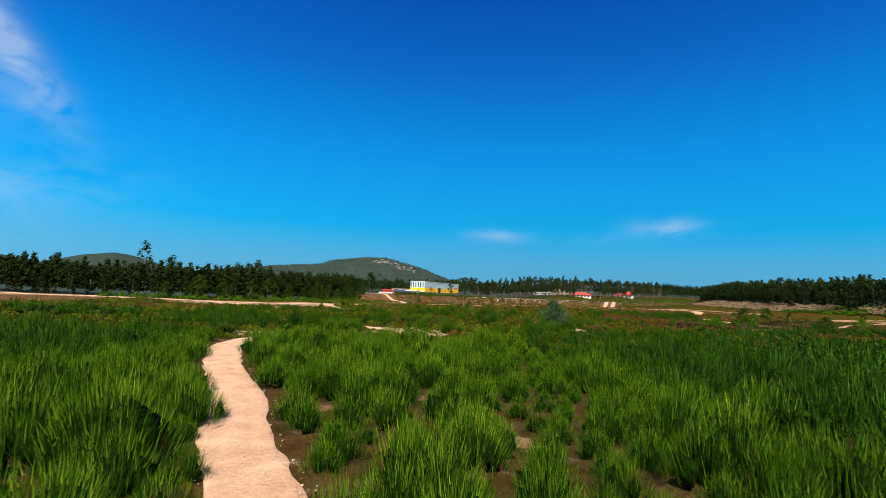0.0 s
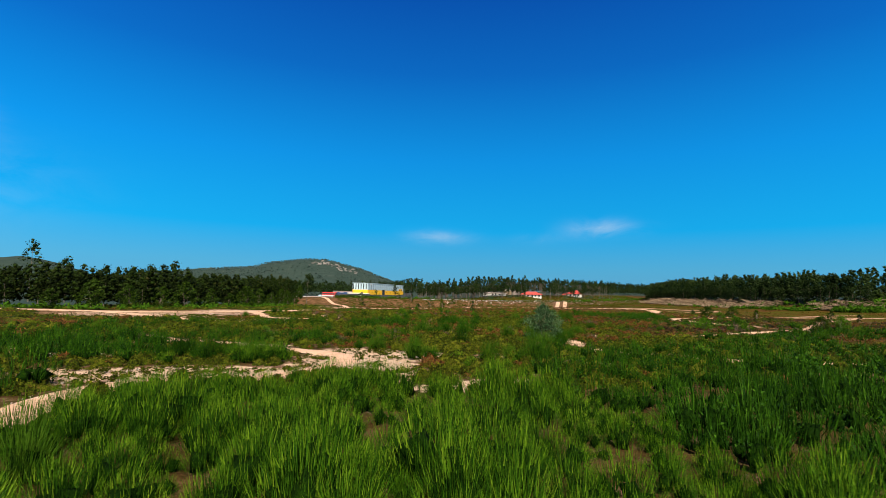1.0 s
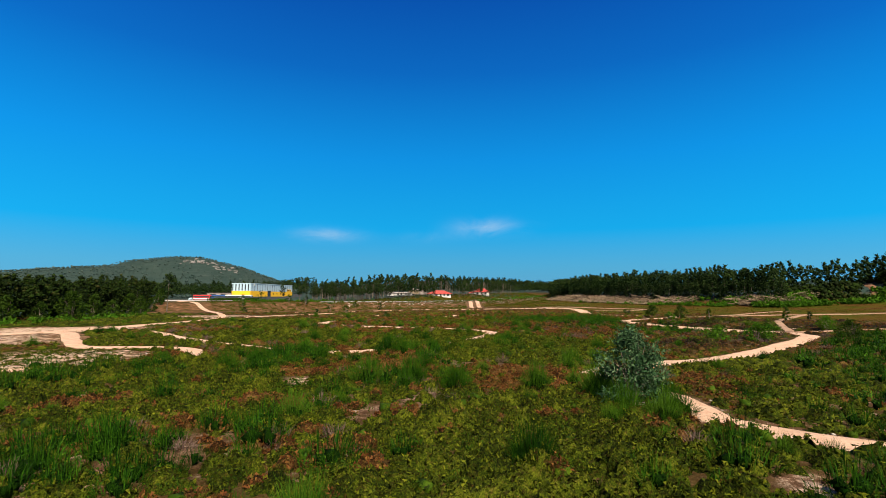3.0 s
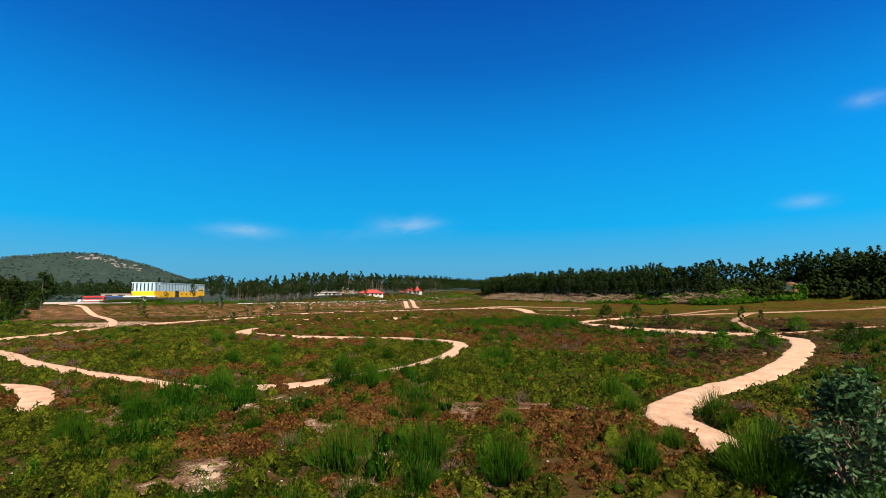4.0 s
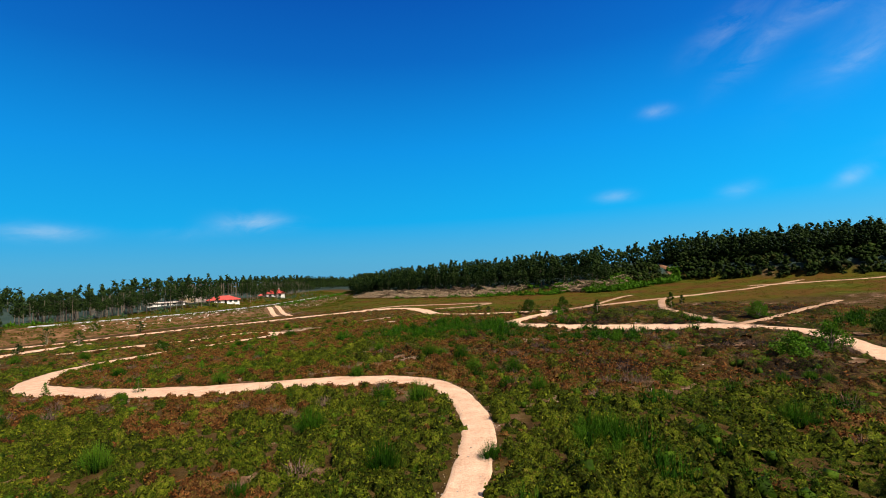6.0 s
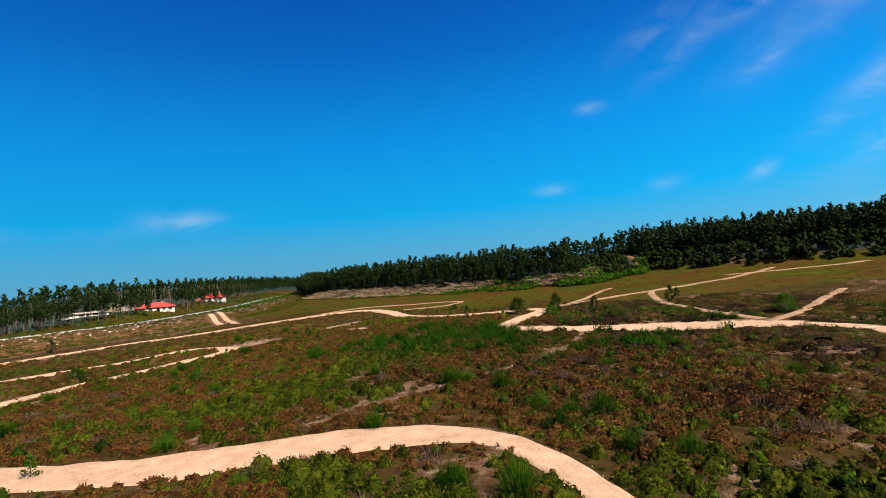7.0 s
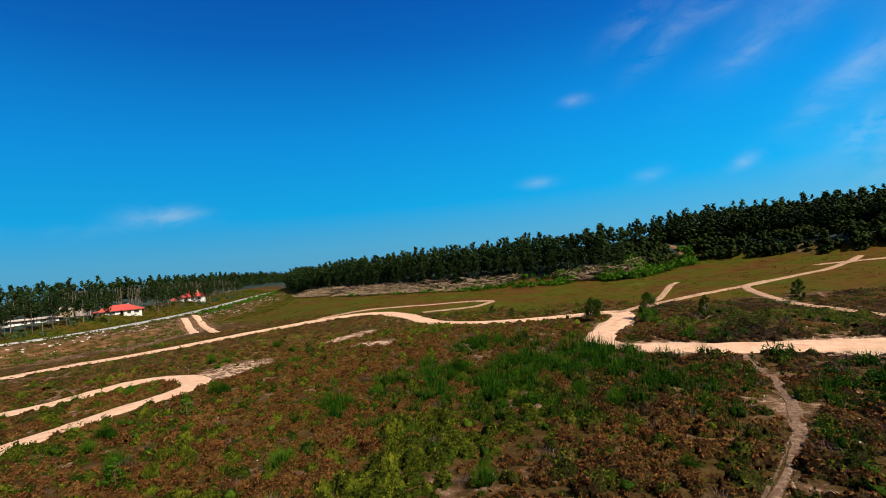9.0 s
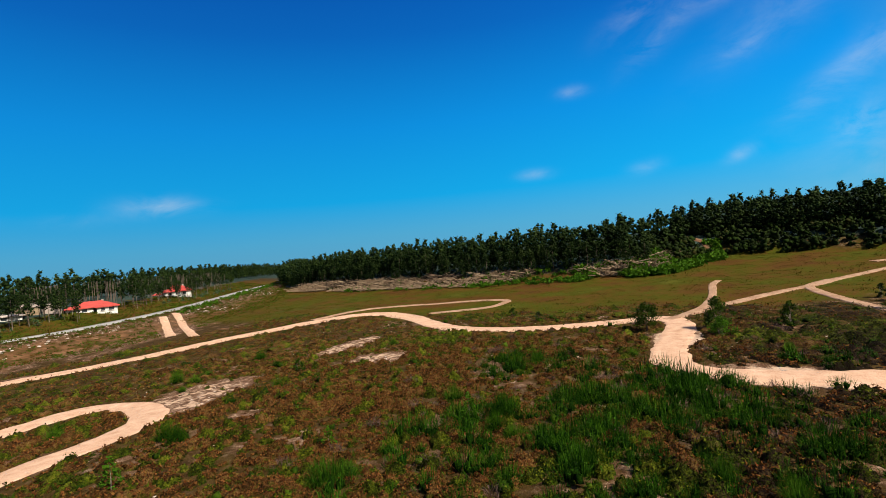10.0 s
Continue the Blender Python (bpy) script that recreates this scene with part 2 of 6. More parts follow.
# ---------------------------------------------------------------- the lie of the land
def lattice(ix, iy, seed):
    n = (ix.astype(np.int64) * 374761393 + iy.astype(np.int64) * 668265263 + seed * 974634577) & 0x7FFFFFFF
    n = ((n ^ (n >> 13)) * 1274126177) & 0x7FFFFFFF
    return ((n ^ (n >> 16)) & 0xFFFF) / 65535.0


def value_noise(x, y, size, seed=0):
    """Smooth noise from 0 to 1 with blobs of that size in metres."""
    x, y = np.asarray(x, float) / size, np.asarray(y, float) / size
    ix, iy = np.floor(x), np.floor(y)
    fx, fy = x - ix, y - iy
    fx, fy = fx * fx * (3 - 2 * fx), fy * fy * (3 - 2 * fy)
    a, b = lattice(ix, iy, seed), lattice(ix + 1, iy, seed)
    c, d = lattice(ix, iy + 1, seed), lattice(ix + 1, iy + 1, seed)
    return (a * (1 - fx) + b * fx) * (1 - fy) + (c * (1 - fx) + d * fx) * fy


def smooth(a, b, x):
    t = np.clip((np.asarray(x, float) - a) / (b - a), 0, 1)
    return t * t * (3 - 2 * t)


def along(points, x, y):
    """Signed distance from a polyline (positive to its left) and the fraction of the way along, by the nearest piece."""
    x, y = np.asarray(x, float), np.asarray(y, float)
    best, sign, part_at = np.full(x.shape, 1e9), np.ones(x.shape), np.zeros(x.shape)
    for k in range(len(points) - 1):
        (ax, ay), (bx, by) = points[k][:2], points[k + 1][:2]
        dx, dy = bx - ax, by - ay
        t = np.clip(((x - ax) * dx + (y - ay) * dy) / (dx * dx + dy * dy), 0, 1)
        ox, oy = x - ax - t * dx, y - ay - t * dy
        d = np.hypot(ox, oy)
        near = d < best
        best = np.where(near, d, best)
        sign = np.where(near, np.where(dx * oy - dy * ox >= 0, 1.0, -1.0), sign)
        part_at = np.where(near, k + t, part_at)
    return best * sign, part_at


ROAD_LINE = [(-90, 318, 2.8), (-10, 284, 3.0), (44, 269, 3.2), (75, 264, 3.4), (98, 263, 3.5), (118, 270, 3.7), (141, 283, 4.0), (163, 299, 4.4), (200, 328, 5.2), (238, 356, 6.0), (300, 402, 7.0), (400, 484, 8.2)]
EAST_EDGE = [(420, 505), (300, 414), (246, 364), (214, 318), (200, 281), (190, 250), (183, 205), (180, 185), (179, 168), (184, 152), (202, 145), (216, 137), (214, 122), (209, 106), (206, 95), (206, 80), (210, 40), (214, -60), (220, -300)]
WEST_EDGE = [(-420, 235), (-220, 190), (-150, 170), (-107, 158), (-70, 152), (-50, 157), (-38, 168), (-28, 186), (-18, 212), (-10, 252), (-6, 300), (-10, 360), (-12, 430)]


def land(x, y):
    x, y = np.asarray(x, float), np.asarray(y, float)
    z = (0.03 * np.maximum(0, x - 112) * smooth(112, 150, x) + 0.011 * np.maximum(0, x - 150)) * (1 - 0.6 * smooth(250, 480, x)) + 0.35 * smooth(95, 120, x)
    z = z + 0.8 * smooth(192, 216, y) * smooth(45, 80, x) * smooth(160, 130, x)
    z = z + 0.5 * (value_noise(x, y, 34, 3) - 0.5) * smooth(20, 60, np.abs(x) + y) + 0.16 * (value_noise(x, y, 7, 5) - 0.5)
    # hollows in the heath: round the wide track, and where the eastern tracks meet
    z = z - 1.1 * np.exp(-((x - 87) / 20) ** 2 - ((y - 117) / 15) ** 2) - 0.8 * np.exp(-((x - 50) / 20) ** 2 - ((y - 87) / 9) ** 2)
    # the raised road with its bank, and the ground that climbs behind it
    s, k = along(ROAD_LINE, x, y)
    level = np.interp(k, range(len(ROAD_LINE)), [p[2] for p in ROAD_LINE])
    rough_bank = 0.5 * (value_noise(x, y, 4, 8) - 0.5)
    foot = 18 + 7 * smooth(90, 40, x)
    up = smooth(0, 1, (s + 3.2 + foot) / foot)
    beyond = np.clip(s - 5, 0, 25) * 0.16 * smooth(60, 120, x)
    far_fade = 1 - smooth(-30, -90, x) * smooth(300, 200, y)
    z = z + np.maximum(level + beyond - z, 0) * up * far_fade + rough_bank * up * (1 - smooth(-4, -2.5, s))
    # the wooded slope on the far side of the field
    e, _ = along(EAST_EDGE, x, y)
    south = smooth(160, 142, y)
    steep = 0.05 + 0.12 * south
    z = z + np.minimum(np.clip(e, 0, 400) * steep, 5 + 7.5 * south) * smooth(0, 8, e) + (0.8 + 1.8 * smooth(320, 270, y) + 0.8 * south) * smooth(0, 7, e)
    # hills on the horizon
    for cx, cy, rx, ry, top in ((45, 1150, 125, 260, 45), (-90, 1180, 190, 300, 27), (-260, 1250, 260, 300, 36), (-880, 1880, 170, 300, 66), (-1020, 1950, 420, 400, 40), (-1700, 2300, 400, 400, 110), (1500, 2200, 700, 500, 40)):
        z = z + top * np.exp(-((x - cx) / rx) ** 2 - ((y - cy) / ry) ** 2)
    return z


def mesh_from(name, verts, faces, mat, smooth_faces=False):
    """A mesh from arrays: verts (n, 3), faces (m, 3 or 4)."""
    me = bpy.data.meshes.new(name)
    faces = np.asarray(faces, np.int32)
    n, k = faces.shape
    me.vertices.add(len(verts))
    me.vertices.foreach_set("co", np.asarray(verts, np.float32).ravel())
    me.loops.add(n * k)
    me.loops.foreach_set("vertex_index", faces.ravel())
    me.polygons.add(n)
    me.polygons.foreach_set("loop_start", np.arange(n, dtype=np.int32) * k)
    if smooth_faces:
        me.polygons.foreach_set("use_smooth", np.ones(n, bool))
    me.update(calc_edges=True)
    if mat:
        me.materials.append(mat)
    return me


# ---------------------------------------------------------------- sandy tracks
def curve_through(points, step=0.5):
    p = [Vector(q) for q in points]
    p = [2 * p[0] - p[1]] + p + [2 * p[-1] - p[-2]]
    out = []
    for k in range(1, len(p) - 2):
        n = max(2, int((p[k + 1] - p[k]).length / step))
        for j in range(n):
            t = j / n
            out.append(0.5 * (2 * p[k] + (p[k + 1] - p[k - 1]) * t + (2 * p[k - 1] - 5 * p[k] + 4 * p[k + 1] - p[k + 2]) * t * t + (3 * p[k] - p[k - 1] - 3 * p[k + 1] + p[k + 2]) * t ** 3))
    out.append(p[-2])
    return np.array([(q.x, q.y) for q in out])


TRACKS = [
    # name, width, points
    ("start_track", 2.1, [(-4.5, 4), (-5.3, 12), (-5.6, 15.3), (-6.7, 18.3), (-7.5, 21.2), (-8.5, 25.3), (-10.9, 32.4), (-12.6, 38.5), (-13.5, 43), (-13.2, 47.5), (-11.5, 50.3), (-9.2, 51), (-6.3, 51.4), (-4.4, 52), (-2.7, 53.7), (-1.3, 55.7), (-0.4, 58.4), (-0.6, 61.3), (-2.2, 63.9), (-4.7, 65.9), (-7.2, 68.2), (-9.5, 70.5), (-14, 74), (-20, 80)]),
    ("bend_track", 1.9, [(-6, 152), (-3.7, 144), (-0.5, 131.7), (2.7, 122.4), (5.7, 114.5), (8.2, 109), (10.4, 105.6), (12.9, 104.1), (15, 103.2), (17.4, 102.8), (20.3, 103), (22.5, 103.5), (25.5, 104.6), (29.5, 106.4), (33.5, 108.7), (38, 112.5), (41.4, 116.4), (43.2, 120.2), (42.6, 124.4), (40.4, 128.2), (37.2, 132), (33.8, 136), (30.7, 141.4), (28.5, 148), (27.3, 156), (27.6, 162), (29.4, 167), (33.2, 172.3), (38.2, 175.9), (44.7, 178), (49.2, 178.6), (54.7, 178.6), (62.9, 180.3), (68.3, 180.9), (72.5, 182.8), (74.6, 186), (75, 190), (73, 193.3), (68, 193.5), (62, 193), (55, 195), (48, 197), (40, 200)]),
    ("field_track", 3.9, [(24, 222), (38, 228), (49, 229), (60, 225), (70, 221.5), (82, 217.5), (94, 215), (105, 214.5), (115, 212), (123, 210), (130, 206.3), (133, 199.8), (128.5, 190)]),
    ("field_track", 3.7, [(131.6, 195), (128.5, 190), (120, 180), (116.5, 174), (115, 167), (115.3, 160.5), (117.4, 155), (120, 150), (121.6, 146), (119.5, 143.4), (114.5, 142.6), (110, 142.6), (104.5, 143.1), (98.6, 142.8), (95, 140.4), (93.6, 136), (94.4, 131)]),
    ("wide_track", 4.8, [(93.5, 137), (94.3, 131), (96, 125), (97.3, 119.5), (97.4, 113), (96, 107), (93.5, 101.5)]),
    ("hairpin_track", 2.6, [(95.2, 104.5), (93, 100.5), (88.5, 96.5), (82, 93.8), (75, 91.4), (64.5, 88.8), (55, 87.2), (46.5, 86.4), (39, 85.6), (33.3, 84.5), (29.7, 82.9), (28.2, 81)]),
    ("bush_track", 1.9, [(29.9, 83), (28.6, 81.2), (27.2, 79.3), (25.4, 77.4), (26.2, 75.4), (26.2, 73.2), (24.8, 70.4), (23.6, 68.2), (24, 65.2), (25.2, 62.6), (26.6, 60.4), (30, 57.4), (36, 54.4), (44, 52)]),
    ("foot_track", 0.85, [(94, 128.5), (88, 127.3), (82, 126.4), (76, 126), (70, 126.2), (65.2, 126.9), (61, 127.8), (56.8, 129), (53.8, 130.1), (51, 131.2), (48.5, 131.9), (45.5, 132.4), (42, 133)]),
    ("loop_track", 1.8, [(124.8, 212.5), (131, 210.8), (137.7, 208), (142.2, 203.3), (145.9, 193), (148.2, 184.6), (147.3, 179), (144.4, 177), (138.8, 178), (135.4, 183.9), (133, 189.1)]),
    ("meadow_track", 1.7, [(120.5, 144.5), (130, 138.5), (137, 133.2), (143.5, 128), (148.5, 123.6), (154.6, 120), (160.6, 114.3), (168, 109), (180, 103.5), (196, 98)]),
    ("spur_track", 1.3, [(124, 142.6), (130, 140.4), (136.8, 139.3), (146, 139), (156, 139), (162, 138)]),
    ("cross_track", 1.5, [(154, 121), (147, 125), (140.5, 124.8), (133, 123), (124, 120.5), (116, 116), (110.5, 112.5), (104, 108), (99, 105)]),
    ("upper_track", 2.4, [(178, 110), (181, 102), (184, 94), (186.5, 88), (190, 82), (195, 76)]),
    ("side_track", 1.4, [(97, 104.5), (103.1, 100.9), (109.5, 98.6), (122.2, 94.9), (134, 91)]),
    ("yard_track", 3.2, [(-175, 190), (-131, 163), (-90, 148), (-60, 142.5), (-33, 144), (-20, 151), (-10.7, 161.5), (1, 178), (7.5, 187.5), (14, 194), (21.5, 201), (30, 207), (38, 212), (50, 216)]),
    ("yard_branch", 2.0, [(-19, 151.5), (-15, 145), (-12.5, 132), (-10, 121.5), (-5, 118.2)]),
    ("curl_track", 1.7, [(-16, 101), (-7, 101), (-2, 101.8), (0.6, 104), (1.3, 107.6), (0.9, 111.5), (-0.8, 115.2), (-5, 118.2)]),
    ("yard_link", 1.8, [(8, 188), (10, 205), (10, 224), (8, 250), (4, 275), (-1, 300), (-2, 340)]),
    ("sand_spur", 1.8, [(-48, 143), (-40, 135), (-30, 124), (-21, 110), (-13, 102)]),
]
RASTER, RX, RY = 0.5, -200.0, -10.0
blocked, verge = np.zeros((1100, 900), bool), np.zeros((1100, 900), bool)


def stamp(sheet, cx, cy, radius):
    i0, j0, r = (cx - RX) / RASTER, (cy - RY) / RASTER, radius / RASTER
    a, b = max(0, int(i0 - r)), max(0, int(j0 - r))
    c, d = min(1100, int(i0 + r) + 2), min(900, int(j0 + r) + 2)
    if a < c and b < d:
        ii, jj = np.mgrid[a:c, b:d]
        sheet[a:c, b:d] |= (ii + 0.5 - i0) ** 2 + (jj + 0.5 - j0) ** 2 < r * r


def is_open(x, y, sheet=blocked):
    i = np.clip(((x - RX) / RASTER).astype(int), 0, 1099)
    j = np.clip(((y - RY) / RASTER).astype(int), 0, 899)
    return ~sheet[i, j]


def sandy_track(name, width, points, lift):
    line = curve_through(points)
    tangent = np.gradient(line, axis=0)
    tangent /= np.linalg.norm(tangent, axis=1)[:, None] + 1e-9
    side = np.stack([-tangent[:, 1], tangent[:, 0]], 1)
    us = np.array([-1.0, -0.86, -0.6, -0.3, 0.0, 0.3, 0.6, 0.86, 1.0])
    verts = []
    for sgn_u in us:
        ragged = 1 + (1.0 if name == "foot_track" else 0.22) * (value_noise(line[:, 0] + 40 * np.sign(sgn_u), line[:, 1], 1.1, 11) - 0.5) + 0.3 * (value_noise(line[:, 0], line[:, 1] + 50 * np.sign(sgn_u), 5.0, 12) - 0.5)
        wider = 1 + (1.25 * smooth(118, 127, line[:, 1]) - 0.55 * smooth(148, 166, line[:, 1])) * (name == "bend_track") * (line[:, 0] > 12)
        half = width * 0.5 * wider * (ragged if abs(sgn_u) > 0.8 else 1.0)
        pos = line + side * (half * sgn_u)[:, None] if np.ndim(half) else line + side * half * sgn_u
        rut = -0.05 * np.exp(-((abs(sgn_u) - 0.5) / 0.2) ** 2)
        z = land(pos[:, 0], pos[:, 1]) + lift * (1 + 0.8 * smooth(180, 230, pos[:, 1])) + rut + 0.03 * (value_noise(pos[:, 0], pos[:, 1], 0.9, 13) - 0.5) - (0.11 if abs(sgn_u) == 1 else 0)
        verts.append(np.column_stack([pos, z]))
    n, w = len(line), len(us)
    verts = np.stack(verts, 1).reshape(-1, 3)
    i, j = np.meshgrid(np.arange(n - 1), np.arange(w - 1), indexing="ij")
    a = (i * w + j).ravel()
    faces = np.column_stack([a, a + w, a + w + 1, a + 1])
    ob = new(name, mesh_from(name, verts, faces[:, ::-1], STONY if name == "foot_track" else EARTH if name in ("meadow_track", "spur_track", "cross_track", "upper_track", "side_track", "loop_track") else SAND, True))
    tagged(ob, "pale sandy dirt track worn through the heath", "track", kind="structure")
    for x, y in line:
        half = width * 0.5 * (1 + float(1.25 * smooth(118, 127, y) - 0.55 * smooth(148, 166, y)) * (name == "bend_track" and x > 12))
        stamp(blocked, x, y, max(0.3, half - 0.05))
        if name == "start_track" and y < 44:
            stamp(verge, x + 0.25, y, half + (0.2 if y < 29 else 0.65))
        else:
            stamp(verge, x, y, half + (0.8 if name == "start_track" else 0.4))
    return ob


for number, (name, width, points) in enumerate(TRACKS):
    sandy_track(name, width, points, 0.035 if name == "foot_track" else 0.07 + 0.006 * number)

# sand that lies open between the plants: middle, radii, strength
SAND_SPOTS = [(0.5, 58, 5.5, 7, 0.72), (4.5, 61.5, 4.5, 4, 0.7), (11, 60, 2.5, 2, 0.5), (17, 55, 3, 3.5, 0.55), (18, 61.8, 2, 1.6, 0.5), (12.5, 98.5, 2.4, 2, 0.5), (7, 87.5, 2.4, 2.4, 0.5), (13, 91.3, 1.6, 1.6, 0.45), (21, 90.2, 1.8, 2.2, 0.4), (97, 175.5, 4, 4.5, 0.5), (76, 174.2, 2, 2, 0.45), (76, 182.2, 3, 1.8, 0.55), (-6, 53.8, 6, 3.2, 0.75), (-14, 54, 6, 3.6, 0.7), (-7, 68.2, 6, 1.6, 0.6), (1, 64.5, 4, 3, 0.8), (3, 52, 4, 3, 0.6), (4.5, 47.2, 4, 1.6, 0.8), (7.5, 49, 3, 1.6, 0.75), (0.5, 48.6, 2.5, 1.8, 0.8), (6, 60.4, 2, 2, 0.5), (-9.5, 56.5, 4, 1.5, 0.7), (-20, 68, 9, 8, 0.4),
              (-32, 135, 26, 26, 0.5), (-12, 110, 12, 12, 0.55), (-75, 144, 45, 10, 0.52), (-18, 158, 16, 12, 0.6), (8, 205, 16, 14, 0.5), (24, 88, 3, 2, 0.25),
              (27, 60, 6, 4, 0.4), (108, 142.5, 5, 3, 0.9), (94, 134, 4, 6, 0.8), (97, 114, 4.5, 12, 0.9), (80, 186, 8, 5, 0.45), (104, 186, 9, 3, 0.5), (31, 48, 8, 5, 0.35), (72, 118, 14, 12, 0.10)]


def sandiness(x, y):
    best = np.zeros(np.shape(x))
    for cx, cy, rx, ry, k in SAND_SPOTS:
        best = np.maximum(best, k * np.clip(1.25 - ((x - cx) / rx) ** 2 - ((y - cy) / ry) ** 2, 0, 1))
    return best


def axis_steps(lo, hi, fine, far, growth):
    steps = list(np.arange(lo, hi, fine))
    for sign in (-1, 1):
        pos, step = (lo, fine) if sign < 0 else (steps[-1], fine)
        extra = []
        while abs(pos) < far:
            step *= growth
            pos += sign * step
            extra.append(pos)
        steps = extra[::-1] + steps if sign < 0 else steps + extra
    return np.array(steps)


def build_ground():
    xs, ys = axis_steps(-45, 150, 1.8, 4200, 1.06), axis_steps(-5, 240, 1.8, 4200, 1.06)
    gx, gy = np.meshgrid(xs, ys, indexing="ij")
    gx, gy = gx.ravel(), gy.ravel()
    verts = np.column_stack([gx, gy, land(gx, gy)])
    n, w = len(xs), len(ys)
    i, j = np.meshgrid(np.arange(n - 1), np.arange(w - 1), indexing="ij")
    a = (i * w + j).ravel()
    faces = np.column_stack([a, a + w, a + w + 1, a + 1])
    s, _ = along(ROAD_LINE, gx, gy)
    e, _ = along(EAST_EDGE, gx, gy)
    wd, _ = along(WEST_EDGE, gx, gy)
    field = smooth(118, 136, gx + 0.35 * (gy - 140) * (gy < 140)) * smooth(0, -6, s + 10) * (1 - 0.8 * smooth(0, 6, e))
    bank = smooth(-34, -24, s) * smooth(0, -4, s) * smooth(120, 40, gx) * smooth(-40, -5, gx) + 0.55 * smooth(-22, -17, s) * smooth(-7, -13, s)
    field = np.maximum(field, smooth(1, 4, s) * smooth(-20, 10, gx) * smooth(420, 390, gy))
    bank = np.maximum(bank, 0.62 * smooth(14, 2, gx) * smooth(96, 108, gy) * smooth(300, 240, gy))
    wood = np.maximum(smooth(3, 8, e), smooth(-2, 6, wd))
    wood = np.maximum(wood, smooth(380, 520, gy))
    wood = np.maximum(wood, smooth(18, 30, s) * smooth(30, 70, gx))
    me = mesh_from("ground", verts, faces, None, True)
    for key, values in (("sand", sandiness(gx, gy)), ("field", field), ("bank", np.clip(bank, 0, 1)), ("wood", wood), ("cover", np.where(np.abs(gx) + np.abs(gy) < 900, np.where(s > -5, 1.0, np.maximum(coverage(gx, gy), 0.8 * smooth(54, 44, gy))), 1.0))):
        me.attributes.new(key, "FLOAT", "POINT").data.foreach_set("value", values.astype(np.float32))
    m = bpy.data.materials.new("heath_soil")
    m.use_nodes = True
    tree = m.node_tree
    bsdf = tree.nodes["Principled BSDF"]
    bsdf.inputs["Roughness"].default_value, bsdf.inputs["Specular IOR Level"].default_value = 0.95, 0.02
    where = tree.nodes.new("ShaderNodeNewGeometry").outputs["Position"]

    def grain(scale, detail=5.0):
        t = node(tree, "ShaderNodeTexNoise", Scale=scale, Detail=detail, Roughness=0.65)
        link(tree, where, t.inputs["Vector"])
        return t.outputs[0]

    def mask(name, soft=0.25, scale=0.8):
        at = tree.nodes.new("ShaderNodeAttribute")
        at.attribute_name = name
        v = math_node(tree, "ADD", at.outputs["Fac"], math_node(tree, "MULTIPLY", math_node(tree, "SUBTRACT", grain(scale), 0.5), 1.5))
        v = math_node(tree, "SUBTRACT", v, 0.5 - soft / 2)
        return math_node(tree, "DIVIDE", v, soft, clamp=True)

    soil = ramp_node(tree, math_node(tree, "ADD", math_node(tree, "MULTIPLY", grain(1.1), 0.5), math_node(tree, "MULTIPLY", grain(16.0, 8.0), 0.6)), [(0.38, (0.0144, 0.0064, 0.0032)), (0.48, (0.0416, 0.02, 0.0104)), (0.55, (0.08, 0.0432, 0.0248)), (0.61, (0.144, 0.0896, 0.056)), (0.67, (0.336, 0.264, 0.208))])
    mould = ramp_node(tree, math_node(tree, "ADD", math_node(tree, "MULTIPLY", grain(0.8), 0.45), math_node(tree, "MULTIPLY", grain(14.0, 7.0), 0.55)), [(0.38, (0.008, 0.0048, 0.0016)), (0.48, (0.0256, 0.0152, 0.004)), (0.56, (0.0384, 0.0256, 0.0064)), (0.68, (0.088, 0.0512, 0.0256))])
    colour = mix_node(tree, math_node(tree, "MULTIPLY", mask("cover", 0.5, 1.4), 0.93), soil, mould)
    grass = ramp_node(tree, math_node(tree, "SUBTRACT", math_node(tree, "ADD", math_node(tree, "MULTIPLY", grain(0.07), 0.8), math_node(tree, "MULTIPLY", grain(2.5, 7.0), 0.6)), 0.2), [(0.36, (0.044, 0.0184, 0.0056)), (0.45, (0.0576, 0.0304, 0.0064)), (0.52, (0.04, 0.0352, 0.0032)), (0.60, (0.0272, 0.0352, 0.0024)), (0.68, (0.064, 0.0592, 0.0096))])
    colour = mix_node(tree, mask("field", 0.5, 0.15), colour, grass)
    red = ramp_node(tree, grain(0.4), [(0.32, (0.0288, 0.0288, 0.0056)), (0.43, (0.048, 0.0288, 0.0096)), (0.53, (0.088, 0.0448, 0.0208)), (0.64, (0.124, 0.068, 0.0344)), (0.75, (0.2, 0.132, 0.084))])
    colour = mix_node(tree, mask("bank", 0.4, 0.3), colour, red)
    # wood floor litter, tinted blue-grey so the far hills carry painted haze
    hazed_litter = ramp_node(tree, math_node(tree, "ADD", math_node(tree, "MULTIPLY", grain(0.05, 8.0), 0.75), math_node(tree, "MULTIPLY", grain(0.35), 0.25)), [(0.35, (0.01362, 0.02571, 0.02193)), (0.6, (0.0253, 0.03857, 0.03168)), (0.8, (0.04475, 0.05357, 0.04387))])
    colour = mix_node(tree, mask("wood", 0.3, 0.3), colour, hazed_litter)
    pale = ramp_node(tree, grain(2.5), [(0.3, (0.2427, 0.1578, 0.1032)), (0.6, (0.3519, 0.2549, 0.182)), (0.8, (0.4126, 0.3216, 0.2367))])
    colour = mix_node(tree, mask("sand", 0.12, 0.9), colour, pale)
    link(tree, colour, bsdf.inputs["Base Color"])
    b = node(tree, "ShaderNodeBump", Strength=0.6, Distance=0.08)
    link(tree, grain(6.0), b.inputs["Height"])
